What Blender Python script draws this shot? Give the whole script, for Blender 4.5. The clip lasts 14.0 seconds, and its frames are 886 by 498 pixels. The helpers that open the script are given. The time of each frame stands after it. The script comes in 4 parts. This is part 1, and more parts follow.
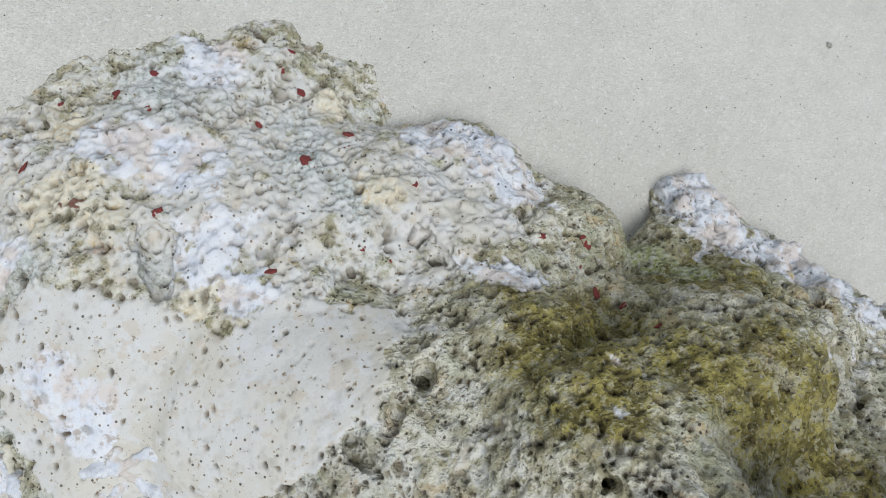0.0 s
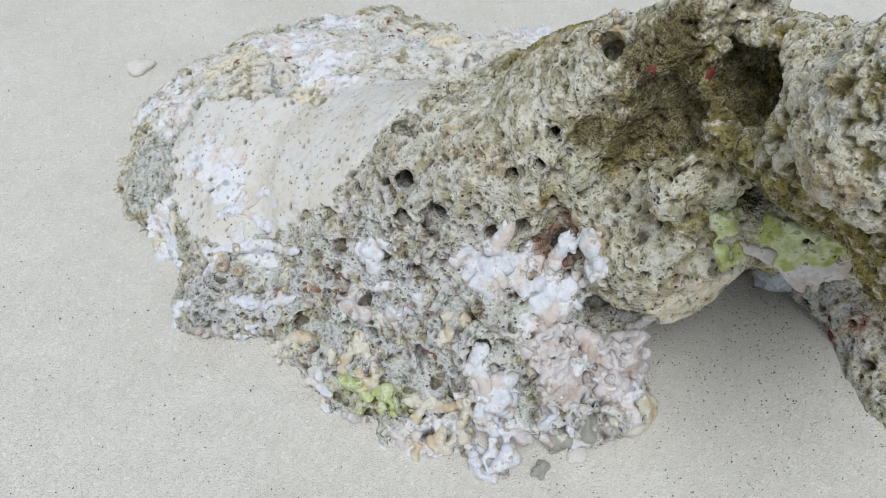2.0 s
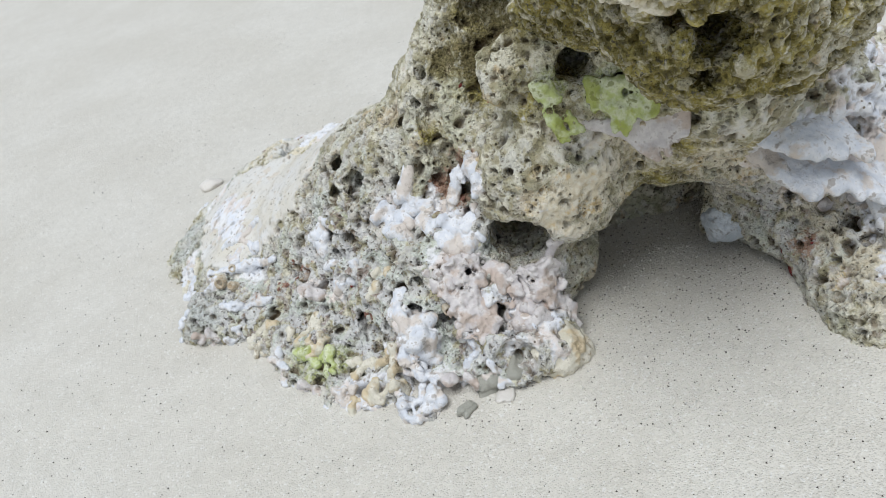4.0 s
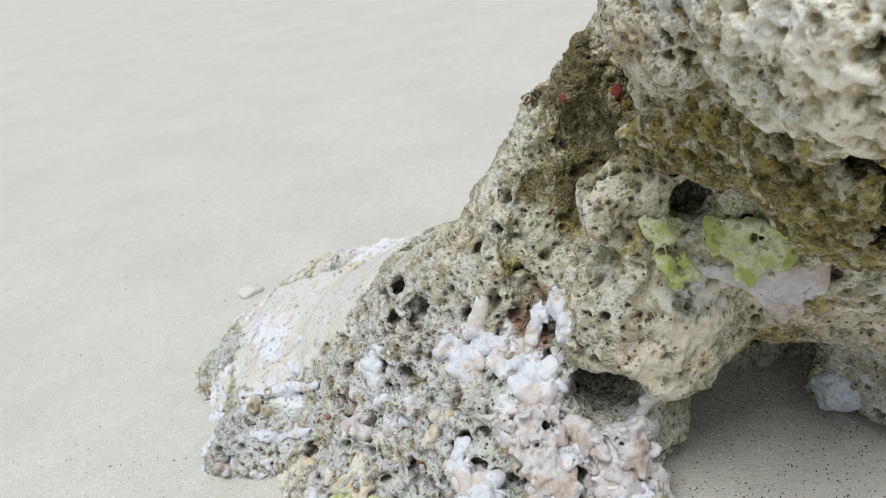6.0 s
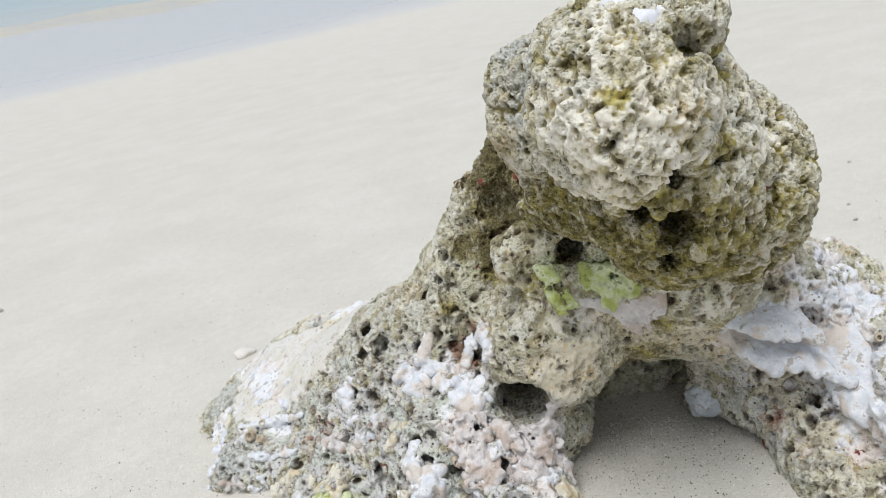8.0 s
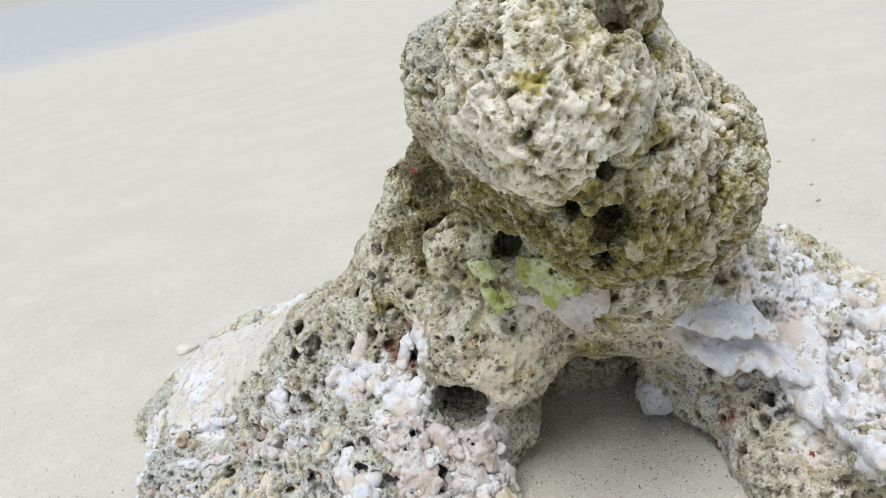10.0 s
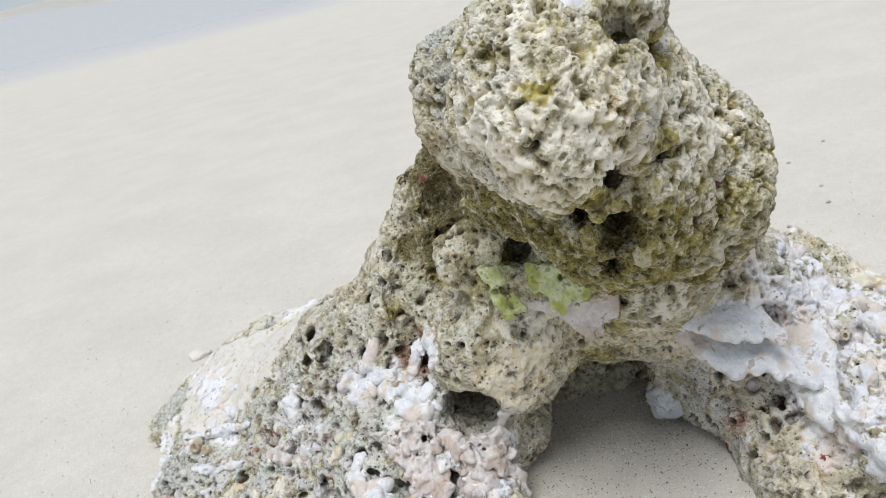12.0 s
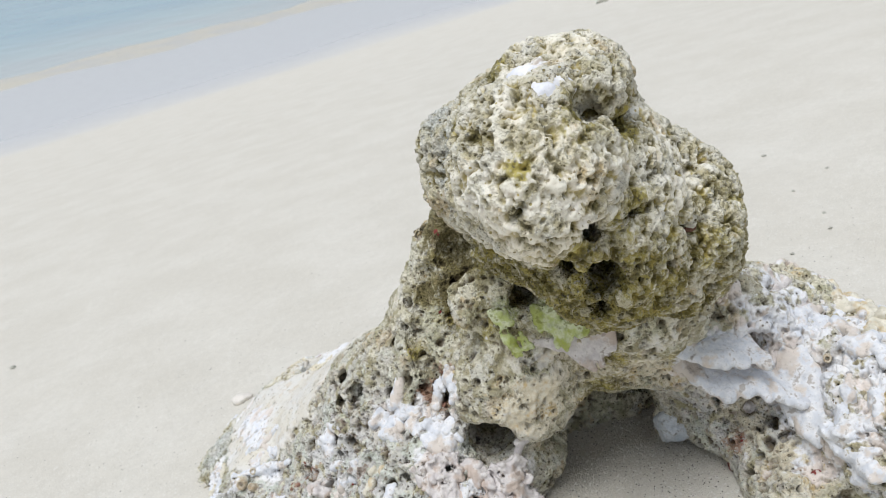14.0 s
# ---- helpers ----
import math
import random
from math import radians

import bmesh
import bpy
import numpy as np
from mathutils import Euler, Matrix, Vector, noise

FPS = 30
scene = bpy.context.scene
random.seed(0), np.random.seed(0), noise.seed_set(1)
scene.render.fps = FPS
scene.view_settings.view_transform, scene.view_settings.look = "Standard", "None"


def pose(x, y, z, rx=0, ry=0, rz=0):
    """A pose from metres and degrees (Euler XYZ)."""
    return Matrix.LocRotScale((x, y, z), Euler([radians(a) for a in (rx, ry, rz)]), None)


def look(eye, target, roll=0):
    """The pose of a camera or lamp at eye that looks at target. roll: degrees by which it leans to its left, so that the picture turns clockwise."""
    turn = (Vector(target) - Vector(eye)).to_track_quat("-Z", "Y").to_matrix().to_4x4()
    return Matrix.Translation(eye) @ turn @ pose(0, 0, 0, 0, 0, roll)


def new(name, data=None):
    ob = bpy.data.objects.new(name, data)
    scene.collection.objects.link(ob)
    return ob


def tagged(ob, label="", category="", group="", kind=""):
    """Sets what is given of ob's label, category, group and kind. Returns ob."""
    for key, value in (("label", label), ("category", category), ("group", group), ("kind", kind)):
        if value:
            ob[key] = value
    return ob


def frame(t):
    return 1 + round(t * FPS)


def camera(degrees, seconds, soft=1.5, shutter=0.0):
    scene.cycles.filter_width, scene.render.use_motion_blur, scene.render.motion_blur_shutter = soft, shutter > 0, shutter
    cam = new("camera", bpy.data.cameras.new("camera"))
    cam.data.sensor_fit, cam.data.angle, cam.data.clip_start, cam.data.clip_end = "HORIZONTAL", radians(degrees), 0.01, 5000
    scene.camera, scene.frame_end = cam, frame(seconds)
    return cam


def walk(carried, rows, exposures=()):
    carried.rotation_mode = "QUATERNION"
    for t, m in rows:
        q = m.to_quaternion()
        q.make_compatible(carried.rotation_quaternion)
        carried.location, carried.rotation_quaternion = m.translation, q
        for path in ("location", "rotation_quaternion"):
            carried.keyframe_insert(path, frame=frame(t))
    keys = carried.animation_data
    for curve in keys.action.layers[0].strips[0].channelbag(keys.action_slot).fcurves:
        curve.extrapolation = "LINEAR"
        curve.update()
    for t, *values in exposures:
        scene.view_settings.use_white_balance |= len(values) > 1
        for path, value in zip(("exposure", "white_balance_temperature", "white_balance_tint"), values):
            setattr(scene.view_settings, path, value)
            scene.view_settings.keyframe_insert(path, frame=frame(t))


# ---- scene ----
cam = camera(58.09, 14.0, soft=.85)
cam.data.dof.use_dof, cam.data.dof.focus_distance, cam.data.dof.aperture_fstop = True, .205, 50.0
# seconds, eye, yaw, pitch, roll
PATH = [
    (0, -0.1511, 0.1593, 0.2613, -97.36, -64.30, 81.68),
    (0.2, -0.1590, 0.1540, 0.2400, -97.40, -58.90, 81.70),
    (0.5, -0.1953, 0.1482, 0.2289, -92.10, -56.00, 77.41),
    (1, -0.2158, 0.0955, 0.2182, -84.08, -56.60, 72.80),
    (1.5, -0.1984, 0.0259, 0.2430, -70.10, -60.58, 57.58),
    (2, -0.1607, -0.0741, 0.2781, -30.92, -58.83, 18.10),
    (2.5, -0.1133, -0.1459, 0.2247, -7.63, -46.48, -4.27),
    (3, -0.1083, -0.1783, 0.1953, -4.43, -40.58, -2.81),
    (3.5, -0.0846, -0.1941, 0.2200, -1.83, -39.71, -9.83),
    (3.7, -0.0727, -0.2065, 0.2248, -2.98, -39.77, -8.95),
    (5.8, -0.0816, -0.1740, 0.2072, -2.95, -34.79, -5.75),
    (6, -0.0877, -0.1697, 0.2113, -2.60, -31.79, -4.61),
    (6.5, -0.0812, -0.2025, 0.2247, -2.18, -27.87, -4.99),
    (7, -0.0906, -0.2426, 0.2301, -2.95, -27.44, -3.57),
    (7.5, -0.0911, -0.2617, 0.2328, -2.92, -26.13, -2.99),
    (8, -0.0797, -0.2540, 0.2383, -4.39, -25.25, -4.87),
    (8.2, -0.0746, -0.2544, 0.2435, -4.34, -24.14, -6.23),
    (10.3, -0.0595, -0.2308, 0.2319, -6.39, -27.17, -4.84),
    (10.5, -0.0600, -0.2302, 0.2324, -6.59, -27.19, -4.88),
    (11, -0.0587, -0.2292, 0.2324, -6.55, -27.29, -5.09),
    (11.5, -0.0588, -0.2304, 0.2336, -6.28, -27.34, -5.35),
    (12, -0.0593, -0.2344, 0.2350, -5.21, -26.72, -5.79),
    (12.5, -0.0582, -0.2521, 0.2474, -2.59, -23.75, -7.78),
    (13, -0.0552, -0.2692, 0.2575, -2.04, -19.80, -8.76),
    (13.5, -0.0412, -0.2678, 0.2644, -4.12, -20.40, -11.10),
    (14, -0.0530, -0.2633, 0.2543, -3.00, -24.06, -9.41),
]
walk(cam, [(t, pose(x, y, z, 0, 0, yaw) @ pose(0, 0, 0, 90 + pitch, 0, 0) @ pose(0, 0, 0, 0, 0, roll)) for t, x, y, z, yaw, pitch, roll in PATH],
     [(0, -.3, 6200, 9), (2.5, -.2, 6220, 9), (3.7, -.12, 6260, 9), (5.8, -.1, 6350, 9), (7.5, 0, 6440, 10), (11, 0, 6500, 10), (14, 0, 6470, 10)])
# ---- world ----
# The beach round the rock falls to the sea: LIE lays things given over the sand into the level world.
LIE = Matrix.Rotation(radians(10.31), 4, Vector((-.6633, -.7483, 0)))
world = bpy.data.worlds.new("overcast_sky")
scene.world = world
world.use_nodes = True
nt = world.node_tree
sky = nt.nodes.new("ShaderNodeTexSky")
sky.sky_type, sky.sun_disc = "NISHITA", False
sky.sun_elevation, sky.sun_rotation = radians(70), radians(-134)
sky.air_density, sky.dust_density, sky.ozone_density = 1.0, 4.0, 1.0
haze = nt.nodes.new("ShaderNodeMix")
haze.data_type = "RGBA"
haze.inputs[0].default_value = 0.72
haze.inputs[7].default_value = (6.9, 7.5, 8.2, 1)
nt.links.new(sky.outputs[0], haze.inputs[6])
nt.links.new(haze.outputs[2], nt.nodes["Background"].inputs[0])
nt.nodes["Background"].inputs[1].default_value = 0.078
sun = new("sun", bpy.data.lights.new("sun", "SUN"))
sun.data.energy, sun.data.angle, sun.data.color = 2.5, radians(32), (.97, .985, 1)
sun.matrix_basis = look((-0.48, -0.46, 1.85), (0, 0, 0))

# ---- materials ----
def material(name, roughness=0.8):
    m = bpy.data.materials.new(name)
    m.use_nodes = True
    b = m.node_tree.nodes["Principled BSDF"]
    b.inputs["Roughness"].default_value = roughness
    b.inputs["Specular IOR Level"].default_value = 0.3
    return m, m.node_tree, b


def node(nt, kind, **inputs):
    n = nt.nodes.new(kind)
    for key, value in inputs.items():
        key = int(key[1:]) if key[0] == "i" and key[1:].isdigit() else key
        if isinstance(value, bpy.types.NodeSocket):
            nt.links.new(value, n.inputs[key])
        else:
            n.inputs[key].default_value = value
    return n


def mix(nt, fac, a, b, how="MIX"):
    n = nt.nodes.new("ShaderNodeMix")
    n.data_type, n.blend_type = "RGBA", how
    for slot, value in ((0, fac), (6, a), (7, b)):
        if isinstance(value, bpy.types.NodeSocket):
            nt.links.new(value, n.inputs[slot])
        else:
            n.inputs[slot].default_value = (*value, 1) if isinstance(value, tuple) else value
    return n.outputs[2]


def math_node(nt, how, a, b=0.0, clamp=False):
    n = nt.nodes.new("ShaderNodeMath")
    n.operation, n.use_clamp = how, clamp
    for slot, value in ((0, a), (1, b)):
        if isinstance(value, bpy.types.NodeSocket):
            nt.links.new(value, n.inputs[slot])
        else:
            n.inputs[slot].default_value = value
    return n.outputs[0]


def ramp(nt, fac, lo, hi):
    n = node(nt, "ShaderNodeMapRange", i0=fac, i1=lo, i2=hi)
    n.interpolation_type = "SMOOTHSTEP"
    return n.outputs[0]


def noise_tex(nt, at, size, detail=4.0, rough=0.6):
    n = node(nt, "ShaderNodeTexNoise", Vector=at, Scale=1 / size, Detail=detail, Roughness=rough)
    return n.outputs[0]


def rock_material(name, low, high, pit_shade, pit_light, drab, skin):
    """Reef rock: pale limestone under algae, white crust, cream coral skin and rust, as the mesh's cover gives them."""
    m, nt, b = material(name, 0.85)
    at = node(nt, "ShaderNodeTexCoord").outputs["Object"]

    def masks(key):
        n = nt.nodes.new("ShaderNodeAttribute")
        n.attribute_name = key
        return node(nt, "ShaderNodeSeparateColor", i0=n.outputs["Color"]).outputs

    algae, white, cream = [masks("cover")[k] for k in range(3)]
    rust, grey, lime = [masks("stain")[k] for k in range(3)]
    pit, knob_top, mauve = [masks("shade_tone")[k] for k in range(3)]
    peach, olive = [masks("tint")[k] for k in range(2)]
    big, mid, fine, dust = noise_tex(nt, at, .02), noise_tex(nt, at, .006), noise_tex(nt, at, .0018), noise_tex(nt, at, .0006, 2.0)
    patch, moss, ochre = noise_tex(nt, at, .009, 5.0), noise_tex(nt, at, .007, 5.0), noise_tex(nt, at, .015, 5.0)

    def some(fac, amount):
        return math_node(nt, "MULTIPLY", fac, amount)

    colour = mix(nt, ramp(nt, mid, .40, .58), low, high)
    colour = mix(nt, some(ramp(nt, big, .52, .62), .6 * drab), colour, (.53, .53, .37))
    colour = mix(nt, some(ramp(nt, patch, .54, .60), .75), colour, (.71, .69, .61))
    colour = mix(nt, some(ramp(nt, moss, .57, .63), .25 + .15 * drab), colour, (.36, .32, .17))
    colour = mix(nt, some(ramp(nt, moss, .42, .37), .40 * drab), colour, (.40, .36, .25))
    colour = mix(nt, some(ramp(nt, ochre, .57, .64), .7), colour, mix(nt, ramp(nt, fine, .4, .6), (.58, .42, .20), (.70, .60, .42)))
    tinged = math_node(nt, "MULTIPLY", mauve, ramp(nt, noise_tex(nt, at, .005, 5.0), .49, .56))
    colour = mix(nt, some(tinged, .8), colour, mix(nt, ramp(nt, fine, .45, .55), (.27, .20, .18), (.47, .41, .385)))
    pale = math_node(nt, "MULTIPLY", mauve, ramp(nt, noise_tex(nt, at, .0075, 5.0), .45, .51))
    colour = mix(nt, some(pale, .8), colour, (.69, .69, .68))
    mint = math_node(nt, "MULTIPLY", mauve, ramp(nt, noise_tex(nt, at, .012, 5.0), .52, .58))
    colour = mix(nt, some(mint, .75), colour, mix(nt, ramp(nt, fine, .42, .58), (.55, .59, .49), (.70, .73, .67)))
    colour = mix(nt, some(ramp(nt, fine, .61, .65), .75), colour, (.11, .09, .055))

    def edge(mask, by, hard=.18):
        """The mask with its border broken up by a noise."""
        v = math_node(nt, "ADD", mask, math_node(nt, "MULTIPLY", math_node(nt, "SUBTRACT", by, .5), 1.5))
        return ramp(nt, v, .5 - hard, .5 + hard)

    cream_colour = mix(nt, ramp(nt, big, .35, .65), skin, tuple(v * .5 + .35 for v in skin))
    cream_colour = mix(nt, some(ramp(nt, patch, .54, .60), .35 * drab), cream_colour, (.70, .71, .72))
    cream_colour = mix(nt, some(ramp(nt, moss, .57, .63), .45), cream_colour, (.58, .48, .36))
    cream_colour = mix(nt, ramp(nt, fine, .63, .67), cream_colour, (.33, .27, .19))
    colour = mix(nt, edge(cream, mid), colour, cream_colour)
    grey_colour = mix(nt, ramp(nt, fine, .46, .60), (.62, .64, .61), (.33, .34, .30))
    grey_colour = mix(nt, some(ramp(nt, patch, .50, .58), .7), grey_colour, (.70, .69, .66))
    colour = mix(nt, some(edge(grey, mid, .4), .8), colour, grey_colour)
    peach_colour = mix(nt, ramp(nt, fine, .40, .60), (.74, .69, .56), mix(nt, ramp(nt, ochre, .50, .60), (.68, .60, .44), (.62, .47, .24)))
    colour = mix(nt, some(edge(peach, mid), .9), colour, peach_colour)
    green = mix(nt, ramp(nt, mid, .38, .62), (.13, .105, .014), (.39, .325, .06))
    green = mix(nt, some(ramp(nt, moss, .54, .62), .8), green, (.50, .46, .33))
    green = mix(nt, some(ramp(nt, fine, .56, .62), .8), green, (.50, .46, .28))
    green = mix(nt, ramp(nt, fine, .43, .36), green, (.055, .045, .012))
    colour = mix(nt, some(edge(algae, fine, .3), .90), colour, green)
    sandy = mix(nt, ramp(nt, dust, .40, .60), (.10, .085, .035), mix(nt, ramp(nt, mid, .45, .62), (.22, .185, .085), (.36, .31, .19)))
    colour = mix(nt, edge(olive, fine, .3), colour, sandy)
    lime_colour = mix(nt, ramp(nt, fine, .4, .6), (.42, .46, .18), (.68, .69, .54))
    colour = mix(nt, some(edge(lime, mid), .8), colour, lime_colour)
    rust_colour = mix(nt, ramp(nt, fine, .4, .6), (.20, .075, .045), (.45, .30, .21))
    colour = mix(nt, edge(rust, fine), colour, rust_colour)
    white_colour = mix(nt, ramp(nt, mid, .35, .65), (.70, .72, .77), (.77, .76, .75))
    white_colour = mix(nt, some(ramp(nt, ochre, .50, .60), .7), white_colour, (.68, .58, .50))
    white_colour = mix(nt, some(ramp(nt, moss, .60, .66), .7), white_colour, (.42, .33, .25))
    white_colour = mix(nt, some(ramp(nt, fine, .58, .66), .5), white_colour, (.45, .42, .40))
    colour = mix(nt, edge(white, mid, .1), colour, white_colour)
    colour = mix(nt, some(knob_top, .85), colour, (.83, .80, .69))
    colour = mix(nt, some(ramp(nt, dust, .60, .72), .25), colour, (.20, .17, .11))
    pore = node(nt, "ShaderNodeTexVoronoi", Vector=at, Scale=1 / .0023)
    chance = node(nt, "ShaderNodeSeparateColor", i0=pore.outputs["Color"]).outputs[0]
    pores = math_node(nt, "MULTIPLY", ramp(nt, pore.outputs[0], .24, .15), math_node(nt, "LESS_THAN", chance, some(noise_tex(nt, at, .010), .5)))
    # pinholes and pits: brown stain plus the shade of the recess, painted in
    colour = mix(nt, some(pores, .85), colour, mix(nt, ramp(nt, mid, .4, .6), pit_shade, pit_light))
    colour = mix(nt, some(pit, .94), colour, mix(nt, ramp(nt, mid, .38, .62), pit_shade, pit_light))
    nt.links.new(colour, b.inputs["Base Color"])
    pits = node(nt, "ShaderNodeTexVoronoi", Vector=at, Scale=1 / .0016).outputs[0]
    relief = math_node(nt, "ADD", some(ramp(nt, pits, .0, .5), .7), fine)
    relief = math_node(nt, "ADD", relief, some(dust, .7))
    relief = math_node(nt, "SUBTRACT", relief, some(pores, 1.2))
    smooth = math_node(nt, "SUBTRACT", 1.0, some(math_node(nt, "MAXIMUM", some(edge(white, mid, .1), .65), edge(cream, mid)), .9))
    bump = node(nt, "ShaderNodeBump", Strength=some(smooth, .95), Distance=.0018 - .0006 * drab, Height=relief)
    nt.links.new(bump.outputs[0], b.inputs["Normal"])
    return m


def plain_material(name, light, dark, size=.003, roughness=.7, relief=.0004):
    m, nt, b = material(name, roughness)
    at = node(nt, "ShaderNodeTexCoord").outputs["Object"]
    n, f = noise_tex(nt, at, size), noise_tex(nt, at, size / 5)
    colour = mix(nt, ramp(nt, n, .35, .65), dark, light)
    colour = mix(nt, math_node(nt, "MULTIPLY", ramp(nt, f, .55, .75), .5), colour, tuple(v * .6 for v in dark))
    nt.links.new(colour, b.inputs["Base Color"])
    bump = node(nt, "ShaderNodeBump", Strength=.6, Distance=relief, Height=math_node(nt, "ADD", n, f))
    nt.links.new(bump.outputs[0], b.inputs["Normal"])
    return m


def sand_material():
    m, nt, b = material("coral_sand", .9)
    at = node(nt, "ShaderNodeTexCoord").outputs["Object"]
    wet = nt.nodes.new("ShaderNodeAttribute")
    wet.attribute_name = "wet"
    grain = node(nt, "ShaderNodeTexVoronoi", Vector=at, Scale=1 / .00075)
    tone = node(nt, "ShaderNodeSeparateColor", i0=grain.outputs["Color"]).outputs
    big, mid = noise_tex(nt, at, .09), noise_tex(nt, at, .008)
    colour = mix(nt, ramp(nt, big, .3, .7), (.636, .602, .532), (.694, .663, .597))
    colour = mix(nt, math_node(nt, "MULTIPLY", ramp(nt, mid, .35, .7), .25), colour, (.52, .49, .43))
    colour = mix(nt, math_node(nt, "MULTIPLY", tone[0], .28), colour, (.46, .43, .37))
    colour = mix(nt, math_node(nt, "MULTIPLY", math_node(nt, "GREATER_THAN", tone[1], .95), .4), colour, (.80, .79, .76))
    # wet sand: its lavender tone has the sky's reflection mixed into the colour
    colour = mix(nt, math_node(nt, "MULTIPLY", wet.outputs["Fac"], .55), colour, (.46, .49, .55))
    nt.links.new(colour, b.inputs["Base Color"])
    nt.links.new(math_node(nt, "SUBTRACT", .9, math_node(nt, "MULTIPLY", wet.outputs["Fac"], .65)), b.inputs["Roughness"])
    dome = math_node(nt, "MULTIPLY", ramp(nt, grain.outputs[0], .7, .0), math_node(nt, "ADD", tone[2], .4))
    relief = math_node(nt, "ADD", dome, noise_tex(nt, at, .004, 3.0))
    dry = math_node(nt, "SUBTRACT", .55, math_node(nt, "MULTIPLY", wet.outputs["Fac"], .5))
    bump = node(nt, "ShaderNodeBump", Strength=dry, Distance=.0006, Height=relief)
    nt.links.new(bump.outputs[0], b.inputs["Normal"])
    return m


def water_material():
    m, nt, b = material("shallow_sea", .16)
    b.inputs["Specular IOR Level"].default_value = .3
    at = node(nt, "ShaderNodeTexCoord").outputs["Object"]
    far = node(nt, "ShaderNodeAttribute")
    far.attribute_name = "depth"
    n = noise_tex(nt, at, 1.6)
    colour = mix(nt, far.outputs["Fac"], (.46, .50, .50), (.27, .42, .50))
    colour = mix(nt, math_node(nt, "MULTIPLY", ramp(nt, n, .4, .65), .35), colour, (.40, .56, .58))
    nt.links.new(colour, b.inputs["Base Color"])
    bump = node(nt, "ShaderNodeBump", Strength=.3, Distance=.05, Height=noise_tex(nt, at, .7))
    nt.links.new(bump.outputs[0], b.inputs["Normal"])
    return m


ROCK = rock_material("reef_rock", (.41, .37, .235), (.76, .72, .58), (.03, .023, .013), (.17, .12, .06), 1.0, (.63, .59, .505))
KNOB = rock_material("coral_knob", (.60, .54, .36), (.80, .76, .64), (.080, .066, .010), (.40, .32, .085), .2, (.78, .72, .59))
SAND = sand_material()
WATER = water_material()
FOAM = plain_material("sea_foam", (.50, .475, .41), (.46, .455, .43), .5, .8, .003)
RED = plain_material("red_crust", (.32, .07, .055), (.20, .04, .04))
WHITE = plain_material("white_crust", (.82, .81, .81), (.72, .73, .78), .004, .55, .0003)
TAN = plain_material("tan_tube", (.62, .56, .45), (.42, .33, .22), .002)
SHELL = plain_material("shell", (.84, .81, .76), (.74, .68, .60), .004, .45)
STONE = plain_material("grey_reef_stone", (.55, .53, .47), (.27, .27, .22), .0025)
DARK = plain_material("dark_grain", (.10, .085, .07), (.05, .04, .035), .002)

# ---- form ----
def ball(p, c, r):
    q = (p - np.array(c, np.float32)) / np.array(r, np.float32)
    k0 = np.sqrt((q * q).sum(-1))
    q = q / np.array(r, np.float32)
    return k0 * (k0 - 1) / (np.sqrt((q * q).sum(-1)) + 1e-9)


def limb(p, a, b, ra, rb):
    a, b = np.array(a, np.float32), np.array(b, np.float32)
    ab = b - a
    t = np.clip((p - a) @ ab / (ab @ ab), 0, 1)
    q = p - a - t[..., None] * ab
    return np.sqrt((q * q).sum(-1)) - (ra + (rb - ra) * t)


def join(ds, k):
    out = ds[0]
    for d in ds[1:]:
        h = np.maximum(k - np.abs(out - d), 0) / k
        out = np.minimum(out, d) - h * h * h * k / 6
    return out


def carve(d, hole, k):
    return -join([-d, hole], k)


def hashed(ix, iy, iz, seed):
    h = ix.astype(np.uint32) * np.uint32(2376512323) ^ iy.astype(np.uint32) * np.uint32(3625334849) ^ iz.astype(np.uint32) * np.uint32(3407524639)
    h = h + np.uint32(seed * 2654435769 & 0xFFFFFFFF)
    h = (h ^ (h >> np.uint32(15))) * np.uint32(739982445)
    h = (h ^ (h >> np.uint32(12))) * np.uint32(695872825)
    return (h ^ (h >> np.uint32(15))).astype(np.float32) / np.float32(4294967296)


def rough(p, size, seed):
    """Smooth noise from -1 to 1, with lumps of that size in metres."""
    q = p / np.float32(size)
    i = np.floor(q).astype(np.int32)
    f = (q - i).astype(np.float32)
    f = f * f * (3 - 2 * f)
    out = 0
    for dx in (0, 1):
        for dy in (0, 1):
            for dz in (0, 1):
                w = (f[:, 0] if dx else 1 - f[:, 0]) * (f[:, 1] if dy else 1 - f[:, 1]) * (f[:, 2] if dz else 1 - f[:, 2])
                out = out + w * hashed(i[:, 0] + np.int32(dx), i[:, 1] + np.int32(dy), i[:, 2] + np.int32(dz), seed)
    return out * 2 - 1


def cells(p, size, seed):
    """Distance to the nearest and second nearest of scattered points, in cells, and a chance value for the nearest."""
    q = p / np.float32(size)
    i = np.floor(q).astype(np.int32)
    f1, f2, own = np.full(len(p), 9, np.float32), np.full(len(p), 9, np.float32), np.zeros(len(p), np.float32)
    for dx in (-1, 0, 1):
        for dy in (-1, 0, 1):
            for dz in (-1, 0, 1):
                cx, cy, cz = i[:, 0] + np.int32(dx), i[:, 1] + np.int32(dy), i[:, 2] + np.int32(dz)
                sx = hashed(cx, cy, cz, seed)
                vx, vy, vz = cx + sx - q[:, 0], cy + hashed(cx, cy, cz, seed + 1) - q[:, 1], cz + hashed(cx, cy, cz, seed + 2) - q[:, 2]
                d = np.sqrt(vx * vx + vy * vy + vz * vz).astype(np.float32)
                near = d < f1
                f2 = np.where(near, f1, np.minimum(f2, d))
                f1 = np.where(near, d, f1)
                own = np.where(near, sx, own)
    return f1, f2, own


def step(x, a, b):
    t = np.clip((x - a) / (b - a), 0, 1)
    return t * t * (3 - 2 * t)


